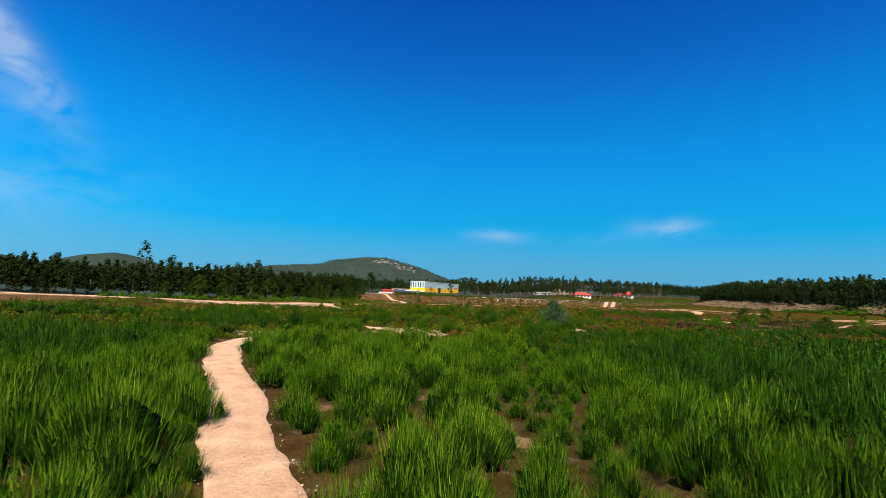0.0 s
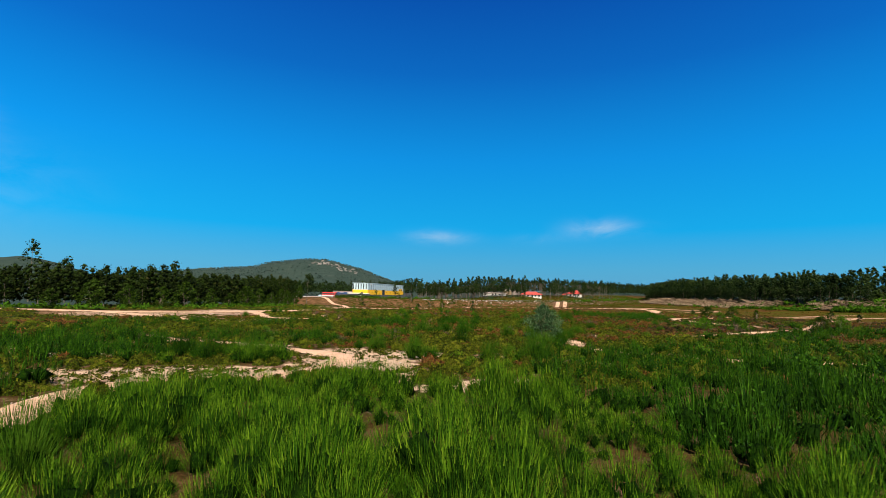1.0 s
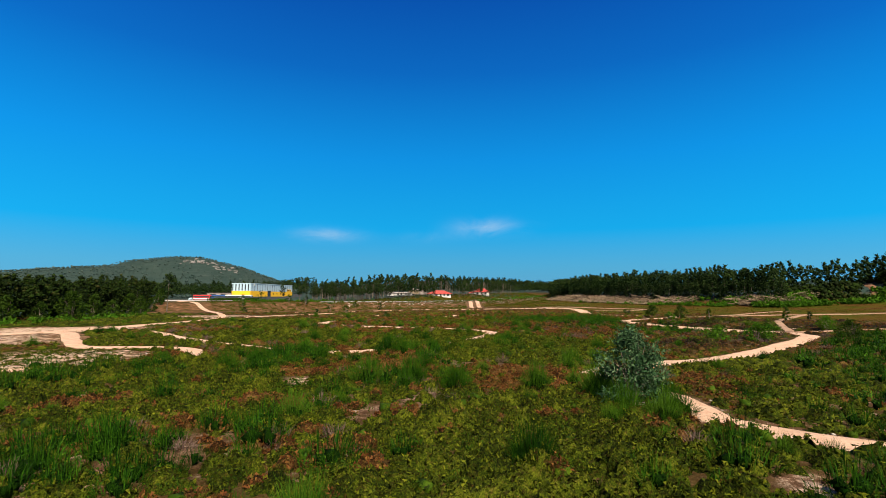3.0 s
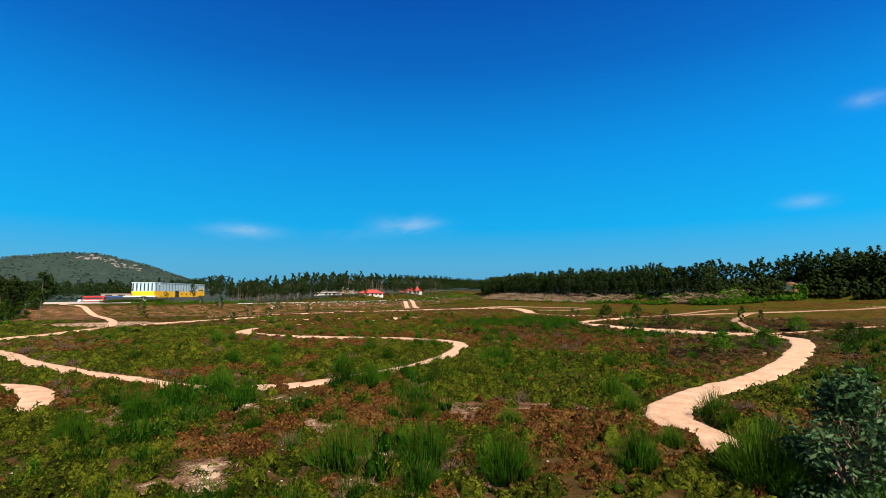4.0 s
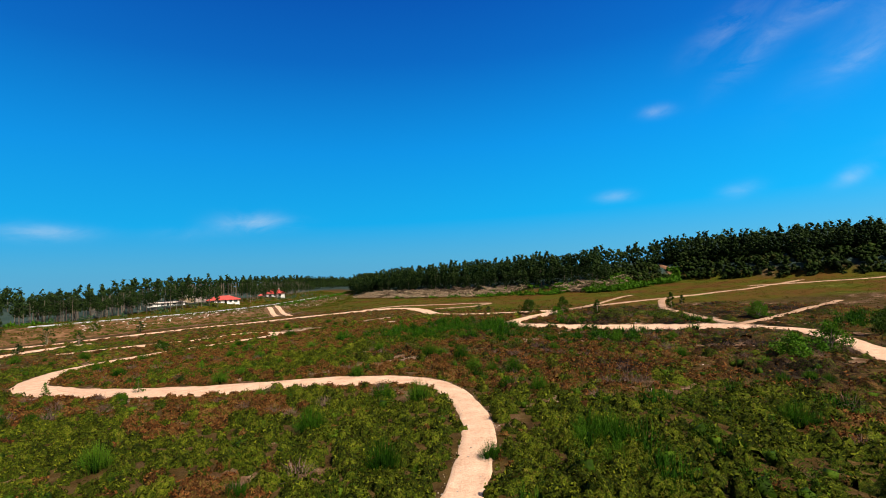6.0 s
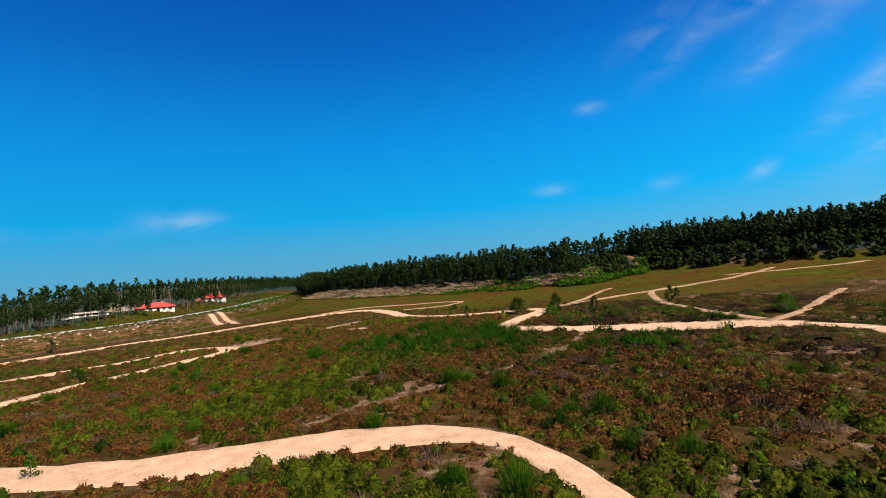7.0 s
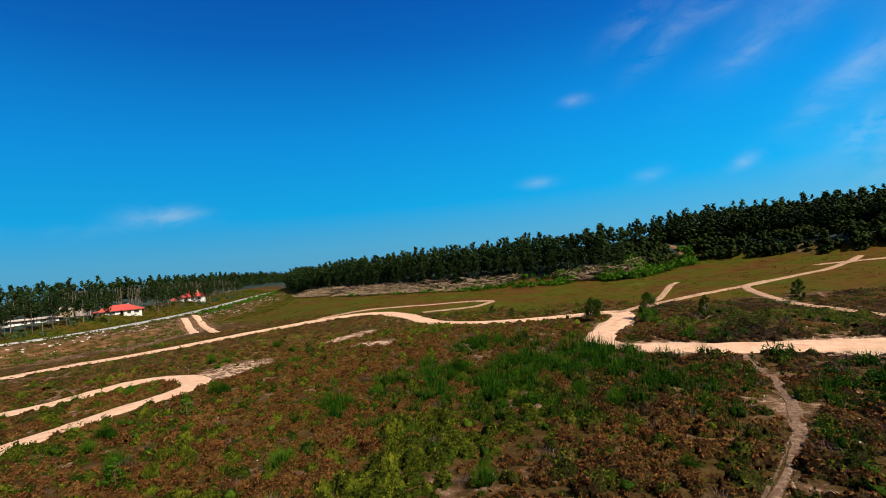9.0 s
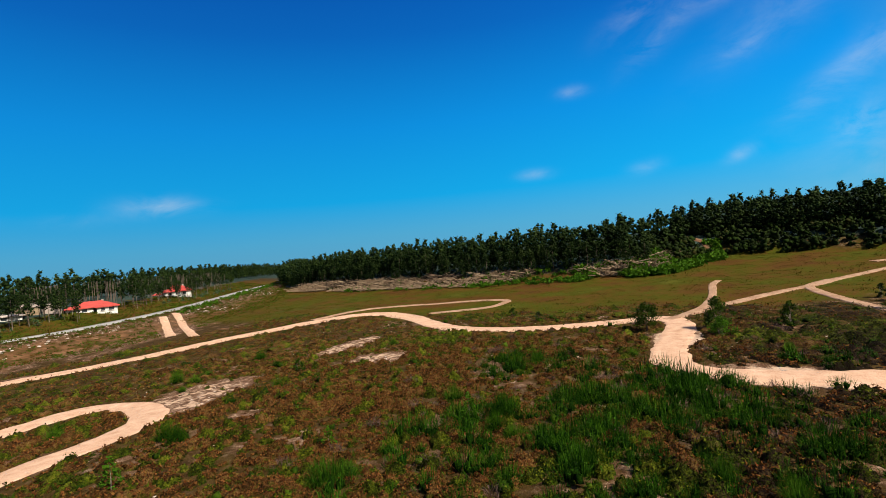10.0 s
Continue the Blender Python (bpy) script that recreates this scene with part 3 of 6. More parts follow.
    link(tree, b.outputs[0], bsdf.inputs["Normal"])
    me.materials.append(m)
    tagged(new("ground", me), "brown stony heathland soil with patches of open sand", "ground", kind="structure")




def build_road():
    line = curve_through([p[:2] for p in ROAD_LINE], 2.0)
    line = line[line[:, 0] > 50]
    tangent = np.gradient(line, axis=0)
    tangent /= np.linalg.norm(tangent, axis=1)[:, None]
    side = np.stack([-tangent[:, 1], tangent[:, 0]], 1)
    _, k = along(ROAD_LINE, line[:, 0], line[:, 1])
    z = np.interp(k, range(len(ROAD_LINE)), [p[2] for p in ROAD_LINE])
    rows = []
    for off, dz in ((-3.0, -0.5), (-2.7, 0.16), (0, 0.24), (2.7, 0.16), (3.0, -0.5)):
        rows.append(np.column_stack([line + side * off, z + dz]))
    verts = np.stack(rows, 1).reshape(-1, 3)
    n, w = len(line), 5
    i, j = np.meshgrid(np.arange(n - 1), np.arange(w - 1), indexing="ij")
    a = (i * w + j).ravel()
    tagged(new("road", mesh_from("road", verts, np.column_stack([a + 1, a + w + 1, a + w, a]), ROAD_GREY)), "pale worn asphalt road on a low bank", "road", kind="structure")


build_road()


# ---------------------------------------------------------------- plant makers
rng = np.random.default_rng(7)


def turned(v, az):
    c, s = np.cos(az), np.sin(az)
    return np.stack([v[..., 0] * c - v[..., 1] * s, v[..., 0] * s + v[..., 1] * c, v[..., 2]], -1)


def broom_blades(n, height, spread, width, seed, droop=0.12):
    """Upright whips from one root: each a slim, bent kite."""
    r = np.random.default_rng(seed)
    az, out = r.uniform(0, 6.283, n), np.sqrt(r.uniform(0, 1, n))
    tall = height * (1.0 - 0.68 * out ** 2.2) * r.uniform(0.7, 1.12, n)
    lean = spread * out
    way = np.stack([np.cos(az), np.sin(az)], 1)
    root = way * (0.8 * lean)[:, None] + r.normal(0, 0.05, (n, 2))
    mid, tip = root + way * (0.06 * lean)[:, None], root + way * ((0.08 + droop) * lean)[:, None] + r.normal(0, 0.05, (n, 2))
    face = r.uniform(0, 6.283, n)
    across = np.stack([np.cos(face), np.sin(face)], 1) * width
    foot = tall * r.uniform(0.0, 0.6, n)
    v = np.zeros((n, 4, 3))
    v[:, 0, :2], v[:, 1, :2], v[:, 2, :2], v[:, 3, :2] = root, mid - across, mid + across, tip
    v[:, 0, 2], v[:, 3, 2] = foot, tall
    v[:, 1, 2] = v[:, 2, 2] = foot + (tall - foot) * r.uniform(0.35, 0.6, n)
    f = np.array([[0, 2, 1], [1, 2, 3]])
    return v.reshape(-1, 3), (np.arange(n)[:, None, None] * 4 + f).reshape(-1, 3)


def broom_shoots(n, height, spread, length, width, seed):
    """Short shoots that stand on the rounded top of a broom bush and carry its sunlit tone."""
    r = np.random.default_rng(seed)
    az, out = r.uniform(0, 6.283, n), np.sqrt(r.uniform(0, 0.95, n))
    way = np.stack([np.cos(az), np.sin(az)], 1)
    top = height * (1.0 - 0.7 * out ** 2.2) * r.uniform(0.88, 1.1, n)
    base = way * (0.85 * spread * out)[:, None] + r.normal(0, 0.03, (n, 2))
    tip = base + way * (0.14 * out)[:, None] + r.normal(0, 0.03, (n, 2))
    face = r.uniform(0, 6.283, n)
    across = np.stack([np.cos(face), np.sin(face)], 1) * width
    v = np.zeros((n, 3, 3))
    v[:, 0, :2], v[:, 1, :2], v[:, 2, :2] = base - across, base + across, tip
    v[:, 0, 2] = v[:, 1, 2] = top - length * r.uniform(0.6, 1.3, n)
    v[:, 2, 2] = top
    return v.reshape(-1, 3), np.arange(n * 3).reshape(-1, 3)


def leaf_cloud(centres, radii, count, size, seed, flat=0.8, hang=0.0, shell=0.55, corners=4, dome=False):
    """Small leaves (three-cornered, or four-cornered and folded) in clumps round the given centres."""
    r = np.random.default_rng(seed)
    c, rad = np.repeat(np.asarray(centres, float), count, 0), np.repeat(np.asarray(radii, float), count)
    n = len(c)
    d = r.normal(0, 1, (n, 3))
    d /= np.linalg.norm(d, axis=1)[:, None]
    d[:, 2] = (np.abs(d[:, 2]) - 0.15 if dome else d[:, 2]) * flat
    p = c + d * (rad * r.uniform(shell, 1.0, n) ** 0.7)[:, None]
    a = r.normal(0, 1, (n, 3))
    a[:, 2] -= hang
    a /= np.linalg.norm(a, axis=1)[:, None]
    b = np.cross(a, d + r.normal(0, 0.5, (n, 3)))
    b /= np.linalg.norm(b, axis=1)[:, None] + 1e-6
    s = size * r.uniform(0.6, 1.35, n)[:, None]
    if corners == 3:
        v = np.stack([p - a * s + b * s * 0.5, p + a * s, p - a * s * 0.6 - b * s * 0.55], 1).reshape(-1, 3)
        return v, np.arange(n * 3).reshape(-1, 3)
    v = np.stack([p - a * s, p + b * s * 0.42, p + a * s, p - b * s * 0.42], 1).reshape(-1, 3)
    k = np.arange(n)[:, None] * 4
    return v, np.concatenate([k + [[0, 1, 2]], k + [[0, 2, 3]]])


PHI = (1 + 5 ** 0.5) / 2
TWENTY = (np.array([(-1, PHI, 0), (1, PHI, 0), (-1, -PHI, 0), (1, -PHI, 0), (0, -1, PHI), (0, 1, PHI), (0, -1, -PHI), (0, 1, -PHI), (PHI, 0, -1), (PHI, 0, 1), (-PHI, 0, -1), (-PHI, 0, 1)]) / math.hypot(1, PHI),
          np.array([(0, 11, 5), (0, 5, 1), (0, 1, 7), (0, 7, 10), (0, 10, 11), (1, 5, 9), (5, 11, 4), (11, 10, 2), (10, 7, 6), (7, 1, 8), (3, 9, 4), (3, 4, 2), (3, 2, 6), (3, 6, 8), (3, 8, 9), (4, 9, 5), (2, 4, 11), (6, 2, 10), (8, 6, 7), (9, 8, 1)]))
EIGHT = (np.array([(1, 0, 0), (-1, 0, 0), (0, 1, 0), (0, -1, 0), (0, 0, 1), (0, 0, -1)], float), np.array([(0, 2, 4), (2, 1, 4), (1, 3, 4), (3, 0, 4), (2, 0, 5), (1, 2, 5), (3, 1, 5), (0, 3, 5)]))


def lumps(centres, radii, seed, solid=EIGHT, flat=0.8, jag=0.35):
    """Closed, jagged masses of twigs or leaves, one at each centre."""
    r = np.random.default_rng(seed)
    c, rad = np.asarray(centres, float), np.asarray(radii, float)
    v, f = solid
    q, _ = np.linalg.qr(r.normal(0, 1, (len(c), 3, 3)))
    q[:, :, 0] *= np.sign(np.linalg.det(q))[:, None]
    p = np.einsum("nij,vj->nvi", q, v) * r.uniform(1 - jag, 1 + jag, (len(c), len(v)))[:, :, None] * rad[:, None, None]
    p[:, :, 2] *= flat
    return (p + c[:, None]).reshape(-1, 3), (f[None] + (np.arange(len(c)) * len(v))[:, None, None]).reshape(-1, 3)


def tube(points, radii, sides=6):
    """A tapering limb through points."""
    pts = [Vector(p) for p in points]
    verts, faces = [], []
    for k, p in enumerate(pts):
        d = (pts[min(k + 1, len(pts) - 1)] - pts[max(k - 1, 0)]).normalized()
        u = d.orthogonal().normalized()
        w = d.cross(u)
        for j in range(sides):
            a = 6.2832 * j / sides
            verts.append(p + (u * math.cos(a) + w * math.sin(a)) * radii[k])
    for k in range(len(pts) - 1):
        for j in range(sides):
            a, b = k * sides + j, k * sides + (j + 1) % sides
            faces += [(a, b, b + sides), (a, b + sides, a + sides)]
    return np.array(verts), np.array(faces)


def joined(pieces):
    vs, fs, at = [], [], 0
    for v, f in pieces:
        vs.append(v)
        fs.append(f + at)
        at += len(v)
    return np.concatenate(vs), np.concatenate(fs)


def scatter(templates, x, y, z, size, tall=None, sink=0.03, seed=1):
    """One joined set of many plants: templates set down at the places given, turned and sized."""
    r = np.random.default_rng(seed)
    n = len(x)
    which, az = r.integers(0, len(templates), n), r.uniform(0, 6.283, n)
    tall = size if tall is None else tall
    vs, fs, at = [], [], 0
    for k, (v, f) in enumerate(templates):
        m = np.nonzero(which == k)[0]
        if not len(m):
            continue
        p = turned(v[None] * np.stack([size[m], size[m], tall[m]], 1)[:, None], az[m][:, None])
        p = p + np.stack([x[m], y[m], z[m] - sink], 1)[:, None]
        vs.append(p.reshape(-1, 3))
        fs.append((f[None] + (np.arange(len(m)) * len(v))[:, None, None]).reshape(-1, 3) + at)
        at += len(m) * len(v)
    return np.concatenate(vs), np.concatenate(fs)


def stuff(name, arrays, mat, label, category):
    return tagged(new(name, mesh_from(name, *arrays, mat)), label, category, kind="stuff")


def part(name, arrays, mat, parent, label="", smooth_faces=False):
    ob = new(name, mesh_from(name, *arrays, mat, smooth_faces))
    ob.parent = parent
    if label:
        tagged(ob, label)
    return ob


def thing(name, label, category, group="", kind=""):
    return tagged(new(name), label, category, group, kind)


def at(x, y, size=1.0, turn=0.0, dz=0.0):
    return Matrix.Translation((x, y, float(land(x, y)) + dz)) @ Matrix.Rotation(turn, 4, "Z") @ Matrix.Scale(size, 4)


# ---------------------------------------------------------------- heath and broom
WALK_LINE = [(-4, -4), (-4, 40), (-1, 56), (3, 70), (10, 90), (20, 109), (32, 124), (48, 140), (75, 155)]
BROOM_SPOTS = [(-30, 76, 22, 9, 0.85), (-9, 72.5, 5, 4, 0.8), (36, 58, 22, 13, 0.8), (50, 68, 12, 9, 0.8), (22, 52, 16, 9, 0.9), (60, 77, 9, 6, 0.75), (78, 82, 10, 6, 0.85),
               (97, 88, 12, 8, 0.8), (76, 93.5, 5, 2.5, 0.6), (74, 150, 13, 9, 0.75), (88, 147, 8, 5, 0.7), (90, 136.5, 3, 4, 0.6), (80, 142, 9, 7, 0.85), (66, 152, 8, 6, 0.5), (4, 96, 16, 12, 0.42),
               (10, 84, 10, 8, 0.4), (17, 64, 6, 4, 0.55), (28, 98, 8, 5, 0.35), (-20, 96, 12, 8, 0.5), (22, 101, 4, 3, 0.5), (75, 128, 6, 6, 0.3), (-2, 70.5, 10, 3, 0.5), (86, 78, 26, 5, 0.5),
               (86.5, 143, 5, 3.5, 1.5), (88, 139.5, 3.6, 4, 1.6), (84, 138, 6, 5, 1.3), (73, 142, 9, 7, 1.0), (94, 156, 6, 5, 1.1), (84.5, 147, 5, 4, 0.9), (80, 131, 6, 5, 0.9), (-20, 76, 14, 6, 1.1), (6.2, 100.5, 4, 5, 1.3), (17, 93, 5, 3.5, 0.9), (13, 85.5, 5, 2.5, 0.9), (9, 87, 4, 2.5, 0.7), (-10.5, 61.5, 6, 3.4, 1.5), (-6.2, 59.8, 2.6, 2.2, 1.5), (-19, 64, 7, 5, 1.2), (-4, 74, 10, 4, 1.0), (96, 127, 8, 7, 0.7), (98, 112, 8, 7, 0.5), (85, 117, 8, 6, 0.8), (77, 121, 5, 4, 0.6), (70, 127, 5, 4, 0.5), (40, 98, 12, 6, 0.4)]


# bare soil between the broom bushes: middle and radius
SOIL_SPOTS = [(-5.1, 23.6, 0.45), (-5.4, 28, 0.35), (-3.4, 16.1, 0.4), (0.9, 19.4, 0.5), (1.3, 18.6, 0.35), (-1.3, 25.5, 0.45), (-3.6, 29.4, 0.4), (10.1, 20.1, 0.45), (9.4, 30.5, 0.5), (4.5, 33, 0.45), (15, 27, 0.5), (19, 36, 0.6)]


def off_soil(x, y):
    return np.all([np.hypot(x - cx, y - cy) > radius + 0.3 for cx, cy, radius in SOIL_SPOTS], axis=0)


def build_soil_patches():
    r = np.random.default_rng(71)
    for cx, cy, radius in SOIL_SPOTS:
        az = np.arange(22) / 22 * 6.283
        rim = radius * 1.25 * (0.75 + 0.5 * r.uniform(0, 1, 22))
        rings = [(0.0, 0.05), (0.35, 0.05), (0.7, 0.045), (1.0, -0.06)]
        px = np.concatenate([cx + rim * f * np.cos(az) for f, _ in rings])
        py = np.concatenate([cy + rim * f * np.sin(az) for f, _ in rings])
        pz = land(px, py) + np.repeat([h for _, h in rings], 22) + r.uniform(-0.012, 0.012, 88)
        k = np.arange(22)
        faces = np.concatenate([np.column_stack([a * 22 + k, (a + 1) * 22 + k, (a + 1) * 22 + (k + 1) % 22, a * 22 + (k + 1) % 22]) for a in range(3)])
        tagged(new("soil_patch", mesh_from("soil_patch", np.column_stack([px, py, pz]), faces, RED_SOIL, True)), "bare orange-brown soil between the broom bushes", "soil", kind="structure")


build_soil_patches()


def broominess(x, y):
    best = np.clip(1.0 - (y - 43 - 7 * (value_noise(x, y, 14, 21) - 0.5)) / 7.0, 0, 1) * (0.78 + 0.42 * value_noise(x, y, 3.2, 22))
    for cx, cy, rx, ry, k in BROOM_SPOTS:
        best = np.maximum(best, k * np.clip(1.5 - 1.2 * (((x - cx) / rx) ** 2 + ((y - cy) / ry) ** 2), 0, 1) * (0.45 + 0.8 * value_noise(x, y, 3.6, 23)))
    return best


def strewn(density, box, seed):
    """Random places in the box (x0, y0, x1, y1), so many on a square metre."""
    r = np.random.default_rng(seed)
    x0, y0, x1, y1 = box
    n = int(density * (x1 - x0) * (y1 - y0))
    return r.uniform(x0, x1, n), r.uniform(y0, y1, n), r.uniform(0, 1, n)


def in_view(x, y):
    """The stretch of land in front of and beside the walk."""
    d, k = along(WALK_LINE, x, y)
    return (np.abs(d) < 150) & (y > 2 + np.maximum(0, np.abs(x + 4) - 8) * 0.75) & ((x < 60) | (y > 40 + (x - 60) * 0.25))


def plant_broom():
    near = [joined([broom_blades(330, 1.2, 0.85, 0.006, 30 + k, 0.22), broom_blades(70, 0.6, 0.95, 0.007, 230 + k, 0.3)]) for k in range(7)]

    def dome(blades, width, leaves, leaf, seed):
        """Whips over a rounded mass of short upright twigs."""
        c = [(0, 0, 0.62), (0.42, 0.1, 0.42), (-0.3, 0.36, 0.45), (-0.15, -0.42, 0.42)]
        return joined([broom_blades(blades, 1.4, 0.95, width, seed, 0.18), leaf_cloud(c, [0.5, 0.42, 0.42, 0.42], leaves, leaf, seed + 5, 1.0, -0.9, 0.7, 3, True)])

    middle = [dome(100, 0.013, 14, 0.048, 40 + k) for k in range(6)]
    far = [dome(18, 0.035, 18, 0.095, 50 + k) for k in range(5)]
    # close to the walk the bushes stand apart as mounds; farther off they run together
    r = np.random.default_rng(3)
    gx, gy = (q.ravel() for q in np.meshgrid(np.arange(-44, 40, 1.34), np.arange(2, 62, 1.34), indexing="ij"))
    gx, gy = gx + 0.6 * (gy / 1.34 % 2 < 1) + r.uniform(-0.42, 0.42, len(gx)), gy + r.uniform(-0.42, 0.42, len(gy))
    x, y, u = strewn(0.72, (-90, 2, 110, 165), 3)
    apart = ~((x > -44) & (x < 40) & (y < 62))
    x, y, u = np.append(x[apart], gx), np.append(y[apart], gy), np.append(u[apart], r.uniform(0, 1, len(gx)))
    d, _ = along(WALK_LINE, x, y)
    d = np.abs(d)
    ok = in_view(x, y) & is_open(x, y, verge) & off_soil(x, y) & (u < broominess(x, y) * np.where((y < 58) | (x < 0) | (np.hypot(x - 80, y - 138) < 11), 1.0, 0.6)) & (sandiness(x, y) < 0.5)
    x, y, d = x[ok], y[ok], d[ok]
    size = (0.5 + 0.75 * value_noise(x, y, 2.8, 31)) * rng.uniform(0.55, 1.4, len(x))
    size *= np.where(y > 60, 0.9, 1.0 + 0.25 * smooth(54, 44, y)) * (1 + 0.45 * np.exp(-((x - 87) / 6) ** 2 - ((y - 140) / 6) ** 2) + 0.25 * np.exp(-((x + 9) / 7) ** 2 - ((y - 62) / 5) ** 2))
    z = land(x, y)
    for lo, hi, kinds, label in ((0, 13, near, "dense green broom bushes with upright whippy stems"), (13, 30, middle, "dense green broom bushes spreading over the heath"), (30, 999, far, "broom bushes farther off across the heath")):
        close = (d < 13) & (y < 60)
        m = close if lo == 0 else (d < hi) & (d >= (0 if lo == 13 else lo)) & ~close
        stuff("broom_thicket", scatter(kinds, x[m], y[m], z[m], size[m] * (0.9 if lo == 0 else 1.2), size[m] * (0.94 if lo == 0 else 1.05), seed=4 + lo), BROOM, label, "broom")
    # paler shoots on top put the lit crowns into the colour
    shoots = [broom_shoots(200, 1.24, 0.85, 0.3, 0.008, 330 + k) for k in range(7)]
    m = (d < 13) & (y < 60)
    stuff("broom_shoots", scatter(shoots, x[m], y[m], z[m], size[m] * 0.9, size[m] * 0.94, seed=4), BROOM_LIT_TIP, "lime green young shoots, paler for the sunlit tops of the broom bushes", "broom")
    # inner masses coloured near-black, as the shaded gaps among the whips
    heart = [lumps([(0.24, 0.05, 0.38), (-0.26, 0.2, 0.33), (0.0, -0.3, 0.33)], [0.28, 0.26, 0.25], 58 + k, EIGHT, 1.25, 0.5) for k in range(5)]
    stuff("broom_shade_masses", scatter(heart, x, y, z, size * 0.95, seed=57), BROOM_SHADE, "inner twig masses painted dark for the shade inside the broom bushes", "broom")


plant_broom()


def dryness(x, y):
    """How brown the heath is, from 0 to 1."""
    return smooth(0.38, 0.62, value_noise(x, y, 16, 43) * 0.65 + value_noise(x, y, 4.5, 45) * 0.35 + 0.16 * smooth(30, 70, x) + 0.12 * smooth(45, 60, x) * smooth(130, 115, y) - 0.10 * smooth(40, -10, x) - 0.16 * smooth(78, 60, y))


def heath_clump(n, seed, size):
    """A low leafy plant some 0.7 m across: three or four tufts."""
    r = np.random.default_rng(seed)
    k = 4
    c = np.column_stack([r.normal(0, 0.2, k), r.normal(0, 0.2, k), r.uniform(0.10, 0.28, k)])
    return leaf_cloud(c, r.uniform(0.16, 0.26, k), n // k, size, seed + 1, 0.8, 0.0, 0.6, 3, True)


def coverage(x, y):
    """The share of the ground that low plants cover."""
    bare = value_noise(x, y, 1.7, 41) * 0.5 + value_noise(x, y, 6.0, 42) * 0.5
    keep = np.clip(1.25 - np.clip(bare - 0.55 + 0.04 * dryness(x, y), 0, 1) * 4.5, 0.3, 1.0)
    s, _ = along(ROAD_LINE, x, y)
    keep = keep * (1 - np.clip(sandiness(x, y) * 1.1, 0, 0.84)) * (1 - 0.65 * np.clip(broominess(x, y) - 0.3, 0, 1)) * (1 - smooth(48, 44, y)) * (1 - 0.62 * smooth(-30, -24, s))
    keep = np.where(sandiness(x, y) > 0.3, 0.03, keep)
    return np.where(s < -5, keep, 0)


def dark_heather(x, y):
    """How far the cover turns to dark heather, with deep shade painted in, from 0 to 1."""
    return smooth(40, 56, x) * smooth(148, 134, y) * smooth(84, 96, y) * (0.35 + 0.9 * value_noise(x, y, 6, 52))


def heath_material():
    """Low heather and gorse: green or rusty by the plant, with fine twiggy relief."""
    m = bpy.data.materials.new("heath_plants")
    m.use_nodes = True
    tree = m.node_tree
    bsdf = tree.nodes["Principled BSDF"]
    bsdf.inputs["Roughness"].default_value, bsdf.inputs["Specular IOR Level"].default_value = 0.85, 0.03
    where = tree.nodes.new("ShaderNodeNewGeometry").outputs["Position"]

    def grain(scale, detail=4.0):
        t = node(tree, "ShaderNodeTexNoise", Scale=scale, Detail=detail, Roughness=0.65)
        link(tree, where, t.inputs["Vector"])
        return t.outputs[0]

    def value(name):
        a = tree.nodes.new("ShaderNodeAttribute")
        a.attribute_name = name
        return a.outputs["Fac"]

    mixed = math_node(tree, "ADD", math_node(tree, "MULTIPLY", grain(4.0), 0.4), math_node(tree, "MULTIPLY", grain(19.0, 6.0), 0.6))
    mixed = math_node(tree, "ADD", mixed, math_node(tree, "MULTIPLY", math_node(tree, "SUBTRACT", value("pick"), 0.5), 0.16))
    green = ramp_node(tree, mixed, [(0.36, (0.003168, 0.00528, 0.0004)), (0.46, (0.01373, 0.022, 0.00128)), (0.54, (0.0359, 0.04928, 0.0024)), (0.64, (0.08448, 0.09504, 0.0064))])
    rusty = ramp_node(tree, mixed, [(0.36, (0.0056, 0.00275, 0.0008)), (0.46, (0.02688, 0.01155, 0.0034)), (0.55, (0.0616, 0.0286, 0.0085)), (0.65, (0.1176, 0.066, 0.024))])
    # dark heather twigs, deepened to paint the shade among the shrubs
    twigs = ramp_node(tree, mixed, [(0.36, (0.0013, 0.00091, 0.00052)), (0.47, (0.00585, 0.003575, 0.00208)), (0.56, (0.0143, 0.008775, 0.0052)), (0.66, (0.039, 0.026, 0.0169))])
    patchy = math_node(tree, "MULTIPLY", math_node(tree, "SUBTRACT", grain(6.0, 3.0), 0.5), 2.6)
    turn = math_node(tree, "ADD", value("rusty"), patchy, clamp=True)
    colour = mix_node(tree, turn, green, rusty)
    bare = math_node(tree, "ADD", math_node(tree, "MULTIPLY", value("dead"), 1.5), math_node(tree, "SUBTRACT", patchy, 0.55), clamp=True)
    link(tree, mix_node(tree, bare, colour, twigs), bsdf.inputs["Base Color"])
    b = node(tree, "ShaderNodeBump", Strength=1.0, Distance=0.09)
    link(tree, math_node(tree, "ADD", grain(15.0, 5.0), math_node(tree, "MULTIPLY", grain(42.0, 3.0), 0.5)), b.inputs["Height"])
    link(tree, b.outputs[0], bsdf.inputs["Normal"])
    return m


